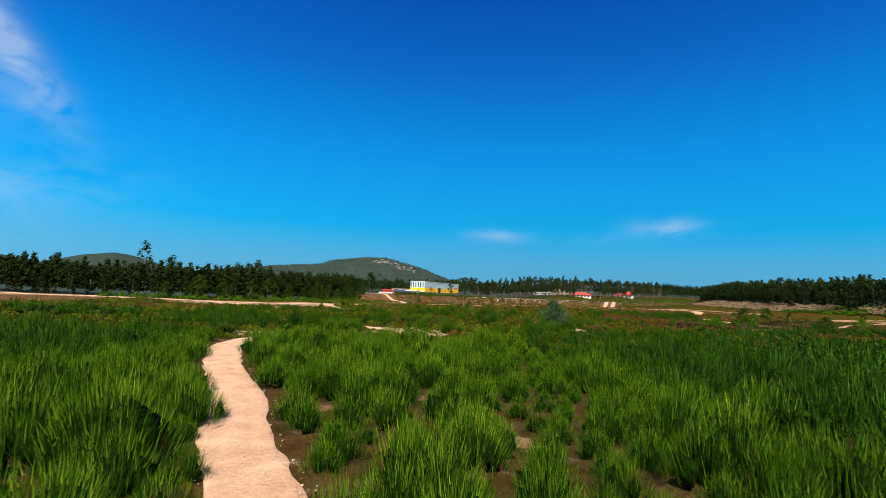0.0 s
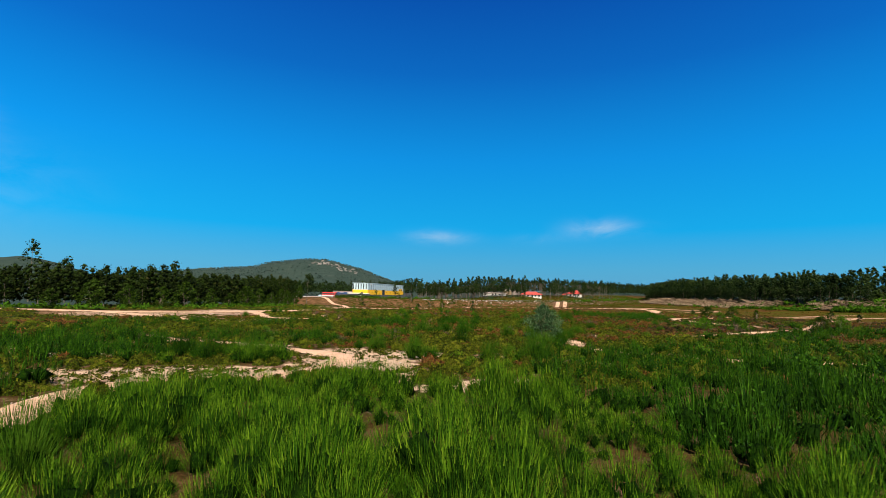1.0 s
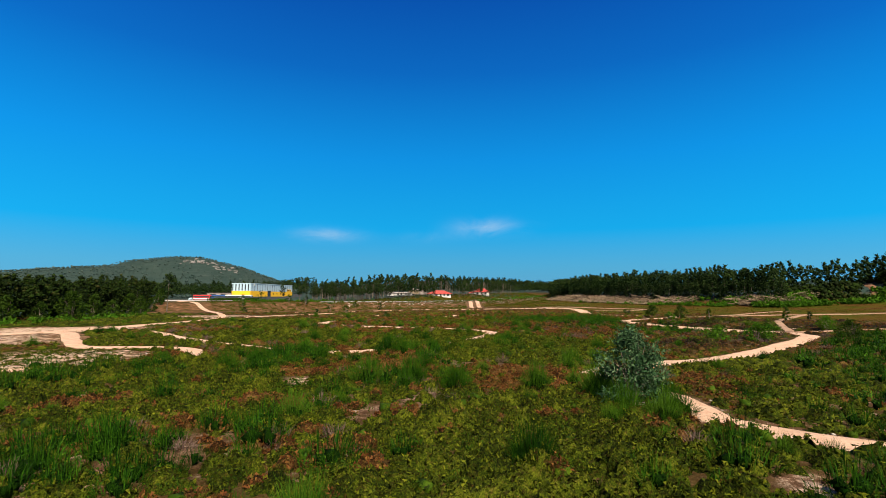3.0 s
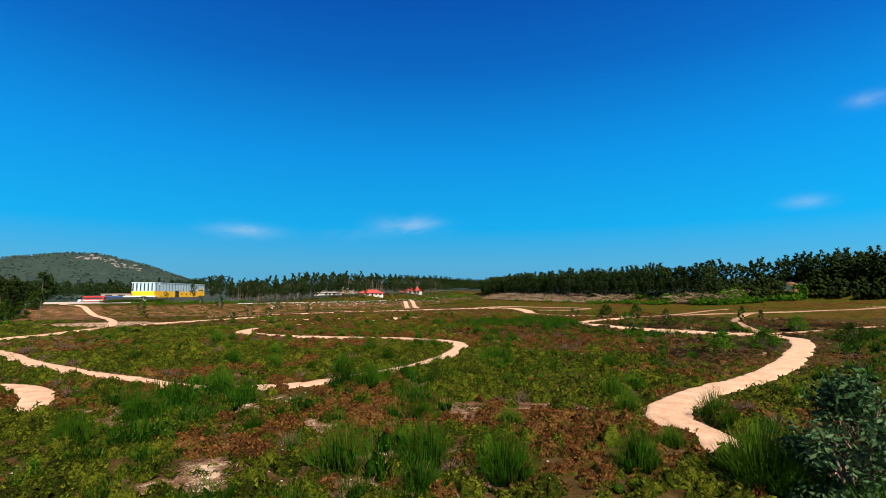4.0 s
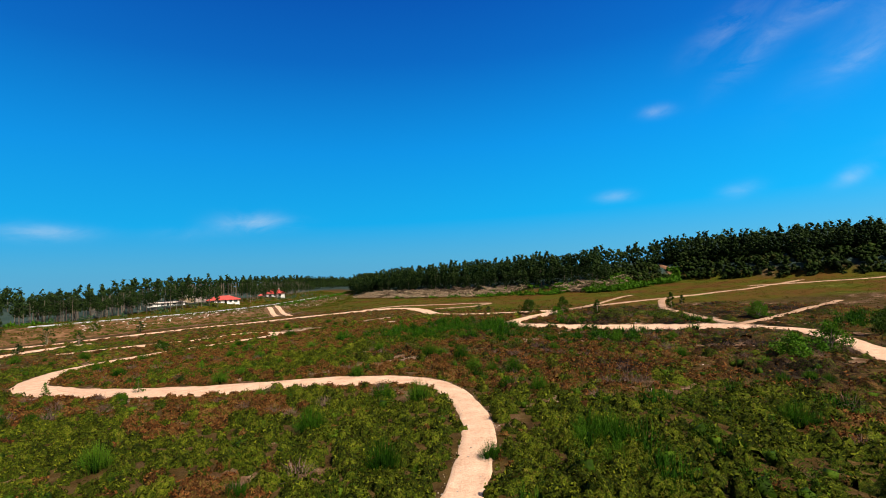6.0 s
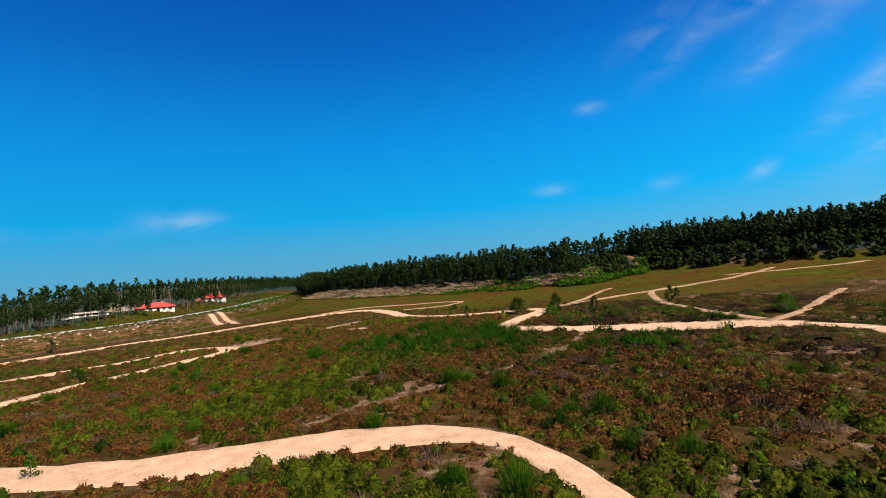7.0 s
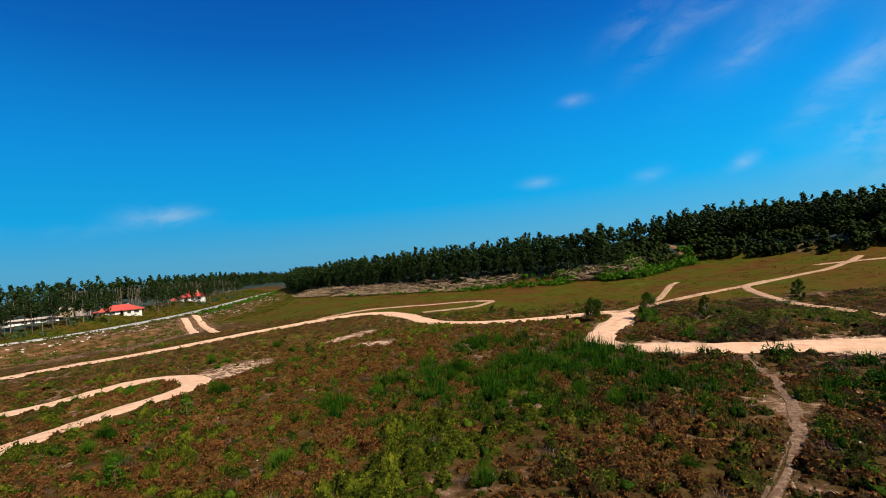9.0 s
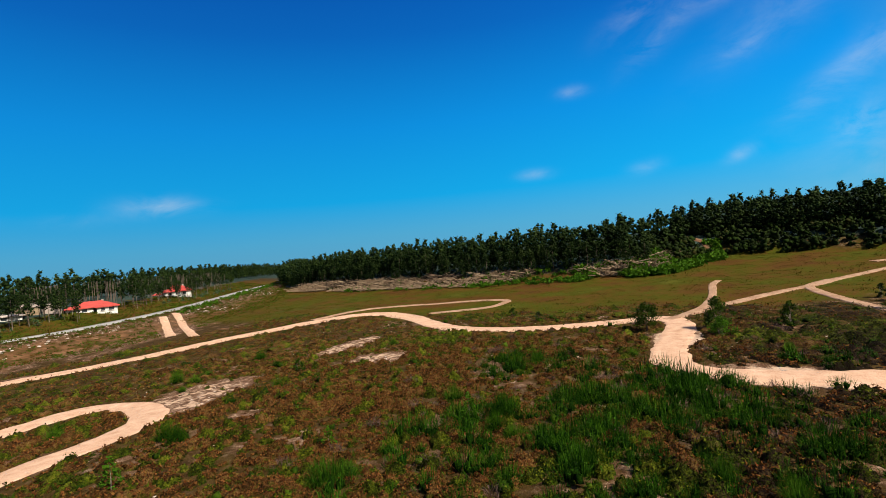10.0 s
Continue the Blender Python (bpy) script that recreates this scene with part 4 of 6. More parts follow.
def plant_heath():
    step, x0, y0, nx, ny = 0.16, -60.0, 38.0, 1320, 1200
    r = np.random.default_rng(11)
    x, y, u = strewn(3.3, (x0 + 1, y0 + 1, 150, 228), 11)
    ok = in_view(x, y) & is_open(x, y) & (u < coverage(x, y)) & (x < 128 + 8 * value_noise(x, y, 9, 46))
    x, y = x[ok], y[ok]
    wide = (0.17 + 0.42 * r.uniform(0, 1, len(x)) ** 2.0) * (0.7 + 0.6 * value_noise(x, y, 5, 44)) * np.where(is_open(x, y, verge), 1.0, 0.5) * np.where(sandiness(x, y) > 0.3, 0.62, 1.0)
    rusty = r.uniform(0, 1, len(x)) < 0.05 + 0.8 * smooth(0.44, 0.68, dryness(x, y) * 0.55 + value_noise(x, y, 1.9, 48) * 0.45) * (sandiness(x, y) < 0.3)
    high = (0.07 + wide) * r.uniform(0.65, 1.35, len(x)) * np.where(rusty, 0.75, 1.0) * np.where(sandiness(x, y) > 0.3, 0.55, 1.0)
    # the rounded tops of the plants, taken together as one height over the ground
    ci, cj = np.round((x - x0) / step).astype(int), np.round((y - y0) / step).astype(int)
    spots, tops, owners = [], [], []
    for di in range(-5, 6):
        for dj in range(-5, 6):
            i, j = ci + di, cj + dj
            ragged = 0.55 + 0.8 * lattice(i.astype(float), j.astype(float), 81)
            far = np.hypot(x0 + i * step - x, y0 + j * step - y) / (wide * ragged)
            m = (far < 1) & (i >= 0) & (i < nx) & (j >= 0) & (j < ny)
            spots.append((i * ny + j)[m])
            tops.append((high * np.sqrt(np.clip(1 - far ** 2, 0, 1)))[m])
            owners.append(np.nonzero(m)[0])
    spots, tops, owners = np.concatenate(spots), np.concatenate(tops), np.concatenate(owners)
    order = np.argsort(tops)
    height, owner = np.zeros(nx * ny), np.zeros(nx * ny, int)
    height[spots[order]], owner[spots[order]] = tops[order], owners[order]
    gi, gj = np.divmod(np.arange(nx * ny), ny)
    gx, gy = x0 + gi * step, y0 + gj * step
    height *= (0.66 + 0.5 * r.uniform(0, 1, nx * ny)) * is_open(gx, gy)
    away = np.full(nx * ny, 999.0)
    some = height > 0.02
    away[some] = np.abs(along(WALK_LINE, gx[some], gy[some])[0])
    pick = r.uniform(0, 1, len(x))
    vs, fs, tints, picks, darks, at_v = [], [], [], [], [], 0
    for lo, hi, k in ((0, 20, 1), (20, 48, 2), (48, 140, 6)):
        grid = np.arange(nx * ny).reshape(nx, ny)[::k, ::k]
        quad = np.stack([grid[:-1, :-1], grid[1:, :-1], grid[1:, 1:], grid[:-1, 1:]], -1).reshape(-1, 4)
        near = away[quad].min(1)
        quad = quad[(height[quad].max(1) > 0.03) & (near >= lo) & (near < hi)]
        used, inverse = np.unique(quad, return_inverse=True)
        jx, jy = (r.uniform(-0.4, 0.4, len(used)) * step for _ in range(2))
        px, py = gx[used] + jx, gy[used] + jy
        vs.append(np.column_stack([px, py, land(px, py) + np.where(height[used] > 0.02, height[used] - 0.03, -0.08)]))
        fs.append(inverse.reshape(-1, 4) + at_v)
        tints.append(rusty[owner[used]].astype(np.float32))
        picks.append(pick[owner[used]].astype(np.float32))
        darks.append(dark_heather(px, py).astype(np.float32))
        at_v += len(used)
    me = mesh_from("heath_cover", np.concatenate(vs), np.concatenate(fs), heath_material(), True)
    for key, values in (("rusty", tints), ("pick", picks), ("dead", darks)):
        me.attributes.new(key, "FLOAT", "POINT").data.foreach_set("value", np.concatenate(values))
    tagged(new("heath_cover", me), "low green gorse and rusty heather cover on sandy soil", "heath", kind="stuff")
    # loose sprigs that stand out of the cover
    for name, brown_now, mat, label in (("heath_sprigs", False, HEATH, "small green sprigs of gorse and heather"), ("dry_sprigs", True, HEATH_BROWN, "small rusty sprigs of dry heather")):
        pieces = []
        for lo, hi, n, size in ((0, 15, 360000, 0.078), (15, 34, 200000, 0.11), (34, 90, 60000, 0.14)):
            cells = np.nonzero((height > 0.07) & (away >= lo) & (away < hi) & (rusty[owner] == brown_now))[0]
            share = len(cells) / max(1, np.count_nonzero((height > 0.07) & (away >= lo) & (away < hi)))
            c = r.choice(cells, int(n * share))
            px, py = gx[c] + r.uniform(-0.5, 0.5, len(c)) * step, gy[c] + r.uniform(-0.5, 0.5, len(c)) * step
            centres = np.column_stack([px, py, land(px, py) + height[c] * r.uniform(0.8, 1.2, len(c)) - 0.01])
            pieces.append(leaf_cloud(centres, np.full(len(c), 0.03), 1, size, 90 + lo, 0.8, -0.6, 0.3, 3))
        stuff(name, joined(pieces), mat, label, "heath")
    # small cushions on the open sand
    x, y, u = strewn(3.6, (-26, 48, 40, 130), 17)
    ok = in_view(x, y) & is_open(x, y) & (sandiness(x, y) > 0.28) & (u < 0.25 + 0.75 * (value_noise(x, y, 1.6, 47) > 0.42))
    x, y = x[ok], y[ok]
    cushion = [heath_clump(52, 150 + k, 0.08) for k in range(6)]
    size = 0.34 + 0.75 * r.uniform(0, 1, len(x)) ** 2
    stuff("sand_plants", scatter(cushion, x, y, land(x, y), size, size * 0.75, seed=96), HEATH, "small green plants dotted over the open sand", "heath")
    # rounded gorse bushes that stand out of the low cover
    x, y, u = strewn(0.13, (-40, 56, 125, 190), 15)
    d, _ = along(WALK_LINE, x, y)
    ok = (np.abs(d) < 60) & in_view(x, y) & is_open(x, y, verge) & (u < coverage(x, y) * (0.25 + 0.9 * value_noise(x, y, 8, 50)) * (1 - 0.45 * dryness(x, y))) & (sandiness(x, y) < 0.2)
    x, y = x[ok], y[ok]
    r = np.random.default_rng(16)
    gorse = []
    for k in range(6):
        c = np.column_stack([r.normal(0, 0.3, 9), r.normal(0, 0.3, 9), r.uniform(0.15, 0.55, 9)])
        gorse.append(joined([leaf_cloud(c, r.uniform(0.18, 0.3, 9), 18, 0.038, 130 + k, 0.9, 0.0, 0.6, 3, True), lumps([(0, 0, 0.15)], [0.3], 140 + k, EIGHT, 0.9)]))
    size = rng.uniform(0.7, 1.6, len(x))
    stuff("gorse_bushes", scatter(gorse, x, y, land(x, y), size, size * rng.uniform(0.8, 1.25, len(x)), seed=97), GORSE, "rounded dark green gorse bushes on the heath", "gorse")
    # dead grey-brown heather bushes
    x, y, u = strewn(0.05, (-20, 60, 120, 165), 14)
    d, _ = along(WALK_LINE, x, y)
    ok = (np.abs(d) < 60) & in_view(x, y) & is_open(x, y, verge) & (u < 0.15 + 0.85 * dryness(x, y)) & (sandiness(x, y) < 0.3)
    x, y = x[ok], y[ok]
    bush = [joined([broom_blades(70, 0.7, 0.6, 0.012, 110 + k, 0.5), heath_clump(60, 120 + k, 0.04)]) for k in range(5)]
    size = rng.uniform(0.7, 1.5, len(x))
    stuff("dead_heather", scatter(bush, x, y, land(x, y), size, seed=98), DEAD, "dead purplish brown heather bushes", "heather")


build_ground()
plant_heath()


def broom_shrub_kind(seed, tall):
    ob = thing("broom_shrub", "single green broom shrub with upright whippy stems", "shrub", "broom shrubs on the heath")
    part("foliage", joined([broom_blades(420, tall, 0.85, 0.008, seed, 0.3), broom_blades(130, tall * 0.62, 1.0, 0.009, seed + 50, 0.45)]), BROOM_ONE, ob)
    # solid core in the same painted shade
    part("shade_heart", lumps([(0, 0, 0.3 * tall), (0.3, 0.1, 0.22 * tall), (-0.25, 0.25, 0.22 * tall), (-0.1, -0.35, 0.2 * tall)], [0.3, 0.24, 0.24, 0.22], seed, EIGHT, 1.2, 0.5), BROOM_SHADE, ob)
    wood = [tube([(0, 0, -0.05), (math.cos(a) * 0.2, math.sin(a) * 0.2, 0.35 * tall)], [0.035, 0.012], 5) for a in (0.3, 1.9, 3.4, 5.0)]
    part("stem_base", joined(wood), STEM, ob)
    return ob


def plant_broom_shrubs():
    kinds = [broom_shrub_kind(200 + k, 1.25 + 0.12 * k) for k in range(4)]
    r = random.Random(5)
    spots = [(36.8, 118.9, 1.1), (30.6, 106.2, 0.7), (29.3, 117.2, 1.15), (26.9, 109.3, 1.1), (34.8, 103.2, 1.2), (32, 101, 1.3), (34.4, 102, 1.1), (49.2, 119.4, 0.9), (55.7, 128.1, 1.0), (29.8, 98.6, 1.0), (48.2, 116.9, 0.8), (42.9, 127.9, 0.8), (35.4, 88.9, 1.2), (52.4, 96.4, 1.1), (33.5, 128.6, 0.6), (18.5, 139.2, 1.3), (20, 138.4, 1.1),
             (19.5, 109, 1.0), (21.2, 106.4, 1.1), (14.6, 115.4, 1.1), (23.4, 100.4, 1.2), (21.8, 137.6, 1.1), (55.2, 129.3, 1.15), (53.9, 124.1, 1.1), (50.1, 138, 1.0), (47.5, 134.9, 0.9), (53.7, 162.9, 0.9), (47, 156.2, 0.9), (56.6, 151.8, 1.1), (75.7, 149.9, 1.3), (67.3, 157.6, 1.1), (49.1, 115.2, 1.0), (45.8, 117, 0.9), (55.7, 112.8, 0.9), (82.2, 157.4, 1.0), (79.1, 152, 1.2), (77.7, 178, 0.8),
             (1.4, 66.9, 1.0), (2.8, 65.6, 1.05), (4.8, 59.1, 1.2), (6, 58.6, 1.0), (18.4, 70.7, 1.1), (10.1, 57.3, 1.0), (13.2, 56, 1.3), (14.4, 57, 1.2), (22, 63, 0.9), (20.9, 69.6, 1.1), (10.8, 66.8, 1.1), (12.6, 81.9, 1.0), (17.1, 75.1, 1.0), (4.7, 76.7, 1.0), (10.9, 103.2, 1.2), (11.4, 99, 1.2), (17.2, 99.2, 1.3), (19.3, 98.4, 1.3), (18.3, 100.2, 1.2), (21, 99.6, 1.2), (21.1, 86.5, 1.2), (30.9, 87.4, 1.2), (28, 84.4, 1.0),
             (33.6, 102.8, 1.1), (55.2, 94.9, 1.0), (11.2, 85.2, 1.3), (13.7, 83.3, 1.3), (6, 98.1, 1.3), (10.1, 92.4, 1.1), (15.5, 80.7, 1.2), (20.4, 78.9, 1.2), (25.4, 75.2, 1.3), (24.4, 79.8, 1.2), (31.5, 81.3, 1.1), (-6.4, 59.2, 1.2), (-7.8, 60, 1.3), (-5.6, 60.4, 1.1), (-9.6, 59.6, 1.2), (-11.5, 61, 1.3), (27.6, 77, 1.2), (24.2, 75.3, 1.4), (23.2, 76, 1.4), (22.2, 75.2, 1.4), (21.6, 74.4, 1.3), (23.9, 74.3, 1.4), (24.4, 72.6, 1.2), (29.2, 79.4, 0.8), (22.6, 70.2, 1.2), (19.6, 70.8, 1.2), (20.4, 71.6, 1.2), (-9.6, 36.4, 1.0), (-10.4, 38.6, 1.1)]
    while len(spots) < 250:
        x, y = r.uniform(-30, 105), r.uniform(56, 200)
        d = abs(float(along(WALK_LINE, np.array(x), np.array(y))[0]))
        if d < 75 and bool(in_view(np.array(x), np.array(y))) and bool(is_open(np.array([x]), np.array([y]), verge)[0]) and float(sandiness(x, y)) < 0.4 and r.random() < 0.35 + float(value_noise(x, y, 15, 61)):
            spots.append((x, y, r.uniform(0.5, 1.05)))
    for k, (x, y, size) in enumerate(spots):
        m = at(x, y, size, r.uniform(0, 6.28), -0.03)
        if k < len(kinds):
            kinds[k].matrix_basis = m
        else:
            copy_thing(kinds[k % len(kinds)], m)


plant_broom_shrubs()


def plant_field_grass():
    tuft = [broom_blades(8, 0.42, 0.9, 0.045, 300 + k, 0.5) for k in range(6)]
    x, y, u = strewn(0.45, (96, 70, 250, 285), 21)
    e, _ = along(EAST_EDGE, x, y)
    s, _ = along(ROAD_LINE, x, y)
    ok = (e < -1) & (s < -14) & is_open(x, y) & (x > 112 + 14 * value_noise(x, y, 20, 62)) & (u < 0.35 + 0.65 * value_noise(x, y, 11, 63))
    x, y = x[ok], y[ok]
    size = rng.uniform(0.7, 1.5, len(x))
    stuff("field_grass", scatter(tuft, x, y, land(x, y), size, size * 0.8, seed=22), GRASS, "dry olive-green grass of the open field", "grass")


plant_field_grass()


def plant_bank_grass():
    """Green and tawny tufts on the road bank and the verges."""
    tuft = [leaf_cloud([(0, 0, 0.15), (0.4, 0.2, 0.12), (-0.3, 0.35, 0.12)], [0.45, 0.35, 0.35], 5, 0.16, 310 + k, 0.6, corners=3, dome=True) for k in range(6)]
    x, y, u = strewn(0.8, (10, 235, 260, 400), 24)
    s, _ = along(ROAD_LINE, x, y)
    ok = (((s > -10) & (s < -3.2)) | ((s > 3.2) & (s < 22)) | ((s > -26) & (s <= -10) & (u < 0.55))) & (u < 0.25 + 0.9 * value_noise(x, y, 7, 65)) & is_open(x, y, verge)
    for (ax, ay), (bx, by) in (((109.8, 237), (126.5, 266)), ((109, 228), (133, 270.5))):
        f = np.clip(((x - ax) * (bx - ax) + (y - ay) * (by - ay)) / ((bx - ax) ** 2 + (by - ay) ** 2), 0, 1)
        ok &= np.hypot(x - ax - f * (bx - ax), y - ay - f * (by - ay)) > 2.0
    x, y = x[ok], y[ok]
    size = rng.uniform(0.6, 1.5, len(x))
    stuff("bank_grass", scatter(tuft, x, y, land(x, y), size, seed=25), BANK_GRASS, "green and tawny grass on the road bank and verge", "grass")


plant_bank_grass()


def plant_bracken():
    """Bright bracken along the foot of the wooded slope, on the road bank and by the yard."""
    clump = [leaf_cloud([(0, 0, 0.45), (0.35, 0.1, 0.35), (-0.3, 0.2, 0.4)], [0.5, 0.4, 0.4], 7, 0.28, 320 + k, 0.7) for k in range(5)]
    xs, ys = [], []
    for (x0, y0, x1, y1), n, seed in (((172, 136, 222, 172), 2600, 1), ((172, 172, 194, 200), 240, 2), ((126, 262, 240, 360), 1500, 3), ((-75, 140, -6, 215), 800, 4), ((20, 274, 62, 316), 260, 5), ((176, 200, 206, 285), 260, 6)):
        r = np.random.default_rng(400 + seed)
        x, y = r.uniform(x0, x1, n), r.uniform(y0, y1, n)
        e, _ = along(EAST_EDGE, x, y)
        s, _ = along(ROAD_LINE, x, y)
        w, _ = along(WEST_EDGE, x, y)
        if seed in (1, 2, 6):
            ok = (e > -7) & (e < 6) & (value_noise(x, y, 9, 64) > 0.35)
        elif seed == 3:
            ok = (s > -9) & (s < -3.6) & (x > 128)
        elif seed == 4:
            ok = (w > -9) & (w < 2)
        else:
            ok = (s > 4) & (s < 20)
        xs.append(x[ok])
        ys.append(y[ok])
    x, y = np.concatenate(xs), np.concatenate(ys)
    size = rng.uniform(0.8, 1.9, len(x)) * np.where((x > 176) & (y < 160), 1.35, 1.0)
    stuff("bracken", scatter(clump, x, y, land(x, y), size, seed=23), FERN, "bright green bracken at the wood's edge and on the bank", "bracken")


plant_bracken()


def strew_stones():
    r = np.random.default_rng(31)
    rock = []
    for k in range(6):
        bm = bmesh.new()
        bmesh.ops.create_icosphere(bm, subdivisions=1, radius=0.5)
        for v in bm.verts:
            v.co *= r.uniform(0.6, 1.25)
            v.co.z *= 0.45
        bm.verts.ensure_lookup_table()
        rock.append((np.array([v.co for v in bm.verts]), np.array([[v.index for v in f.verts] for f in bm.faces])))
        bm.free()
    x, y, u = strewn(1.4, (-40, 45, 130, 200), 33)
    d, _ = along(WALK_LINE, x, y)
    pale = value_noise(x, y, 5, 71) + 0.9 * sandiness(x, y) + 0.22 * smooth(50, 90, x)
    pale = pale + 0.35 * np.exp(-((x - 76) / 9) ** 2 - ((y - 126) / 9) ** 2)
    ok = (np.abs(d) < 60) & is_open(x, y) & (u < np.clip((pale - 0.66) * 1.6, 0.012, 1))
    x, y = x[ok], y[ok]
    size = 0.06 + 0.2 * r.uniform(0, 1, len(x)) ** 3
    stuff("scattered_stones", scatter(rock, x, y, land(x, y), size, sink=-0.02, seed=34), STONE, "pale loose stones lying between the heath plants", "stones")
    # pebbles on the tracks, most of them along the edges
    px, py = [], []
    for name, width, points in TRACKS[:8]:
        line = curve_through(points, 0.25)
        if name == "field_track":
            continue
        line = np.repeat(line, 3, 0)
        off = width * 0.5 * np.sign(r.uniform(-1, 1, len(line))) * r.uniform(0, 1, len(line)) ** 0.45 * 1.1
        way = np.gradient(line, axis=0) + np.roll(np.gradient(line, axis=0), 1, 0) + np.roll(np.gradient(line, axis=0), 2, 0)
        way /= np.linalg.norm(way, axis=1)[:, None] + 1e-9
        px.append(line[:, 0] - way[:, 1] * off + r.normal(0, 0.1, len(line)))
        py.append(line[:, 1] + way[:, 0] * off + r.normal(0, 0.1, len(line)))
    x, y = np.concatenate(px), np.concatenate(py)
    ok = np.abs(along(WALK_LINE, x, y)[0]) < 40
    x, y = x[ok], y[ok]
    size = 0.025 + 0.06 * r.uniform(0, 1, len(x)) ** 3
    gem = [lumps([(0, 0, 0)], [0.6], 650 + k, EIGHT, 0.6, 0.25) for k in range(6)]
    stuff("track_pebbles", scatter(gem, x, y, land(x, y) + 0.09, size, sink=-0.01, seed=37), STONE, "small pale pebbles loose on the sandy tracks", "pebbles")
    # rubble and brash on the road bank
    x, y = r.uniform(20, 215, 5200), r.uniform(235, 350, 5200)
    s, _ = along(ROAD_LINE, x, y)
    ok = (s > -17) & (s < -5) & (value_noise(x, y, 13, 72) > 0.42) & (x > 60)
    x, y = x[ok], y[ok]
    size = r.uniform(0.25, 0.85, len(x))
    stuff("bank_rubble", scatter(rock, x, y, land(x, y), size, sink=-0.05, seed=35), STONE, "pale rubble and cut roots along the road bank", "rubble")
    # cut brash along the foot of the east wood
    x, y = r.uniform(170, 225, 9000), r.uniform(140, 300, 9000)
    e, _ = along(EAST_EDGE, x, y)
    ok = (e > -2.5) & (e < 6) & (value_noise(x, y, 16, 73) > 0.22) & (y > 149)
    x, y = x[ok], y[ok]
    stick = [joined([tube([tuple(r.normal(0, 0.4, 2)) + (0.1,), tuple(r.normal(0, 0.9, 2)) + (r.uniform(0.1, 0.6),)], [0.07, 0.03], 3) for _ in range(6)]) for k in range(5)]
    stuff("cut_brash", scatter(stick, x, y, land(x, y), r.uniform(1.2, 2.9, len(x)), seed=36), DRY, "pale cut branches piled along the wood's edge", "brash")


strew_stones()


# ---------------------------------------------------------------- trees
def gum_arrays(seed, tall=14.0, crown_from=0.42, wide=2.0, leaves=16, clumps=22, size=0.5, corners=4, masses=1):
    r = random.Random(seed)
    bend = r.uniform(-0.4, 0.4), r.uniform(-0.4, 0.4)
    spine = [Vector((bend[0] * (k / 6) ** 2, bend[1] * (k / 6) ** 2, tall * 0.95 * k / 6)) for k in range(7)]
    wood = [tube([(0, 0, -0.3)] + spine[1:], [0.17] + [0.14 * (1 - k / 6.6) + 0.012 for k in range(1, 7)], 6)]
    centres, radii = [], []
    for k in range(clumps):
        f = crown_from + (1 - crown_from) * (k + r.random()) / clumps
        g = (f - crown_from) / (1 - crown_from)
        reach = wide * (1.02 - g) ** 0.4 * min(1.0, 0.5 + 1.6 * g) * math.sqrt(r.uniform(0.03, 0.9))
        a = r.uniform(0, 6.283)
        base = Vector((bend[0] * f * f, bend[1] * f * f, tall * 0.95 * f))
        tip = base + Vector((math.cos(a) * reach, math.sin(a) * reach, reach * r.uniform(0.0, 0.35)))
        if k % 4 == 0:
            wood.append(tube([base - Vector((0, 0, 0.3)), (base + tip) / 2 + Vector((0, 0, 0.1)), tip], [0.05, 0.03, 0.012], 4))
        centres.append(tip)
        radii.append(r.uniform(0.65, 1.0) * wide * (0.42 - 0.02 * g))
    # one jagged leaf mass in each clump, and loose leaves round it
    near = np.repeat(np.array(centres, float), masses, 0)
    wide_of = np.repeat(np.array(radii), masses)
    shift = np.random.default_rng(seed + 5).normal(0, 0.45, near.shape) * wide_of[:, None] * (masses > 1)
    mass = lumps(near + shift, wide_of * (0.7 if masses == 1 else 0.46), seed + 4, EIGHT, 0.9, 0.4)
    return joined(wood), joined([mass, leaf_cloud(centres, np.array(radii) * 1.12, leaves, size, seed + 9, 0.9, 0.4, 0.6, corners)])


def gum_kind(seed, label, group, leaf_mat=GUM, **k):
    ob = thing("eucalyptus_tree", label, "tree", group)
    wood, leaf = gum_arrays(seed, **k)
    part("trunk", wood, BARK, ob, "pale peeling trunk with bare lower limbs")
    part("crown", leaf, leaf_mat, ob)
    return ob


def row_places(n, line, depth_lo, depth_hi, seed, gap):
    """Places inside the left of an edge line, never closer than gap."""
    r = random.Random(seed)
    weights = [math.hypot(line[k + 1][0] - line[k][0], line[k + 1][1] - line[k][1]) for k in range(len(line) - 1)]
    out, tries = [], 0
    while len(out) < n and tries < n * 60:
        tries += 1
        k = r.choices(range(len(line) - 1), weights)[0]
        t = r.random()
        (ax, ay), (bx, by) = line[k][:2], line[k + 1][:2]
        length = math.hypot(bx - ax, by - ay)
        d = r.uniform(depth_lo, depth_hi)
        x = ax + (bx - ax) * t - (by - ay) / length * d
        y = ay + (by - ay) * t + (bx - ax) / length * d
        if all((x - p) ** 2 + (y - q) ** 2 > gap * gap for p, q in out):
            out.append((x, y))
    return out


def clear_of_buildings(x, y):
    if y > 286 and -14 < x < 14 + (y - 75) * 0.19:
        return False
    if -8 < x < 95 and y > 340 + 0 * x and y < 520 and x > 2 + (y - 420) * 0.2:
        return False
    for hx, hy, hr in ((126, 296, 8.5), (172, 329, 6.5), (101.5, 297, 8.0), (116, 297, 4), (121, 286, 6)):
        if math.hypot(x - hx, y - hy) < hr:
            return False
    return True


SCARS = [((218, 138), (240, 152), 3.4), ((226, 103), (258, 111), 1.7), ((226, 94), (258, 101), 1.6)]


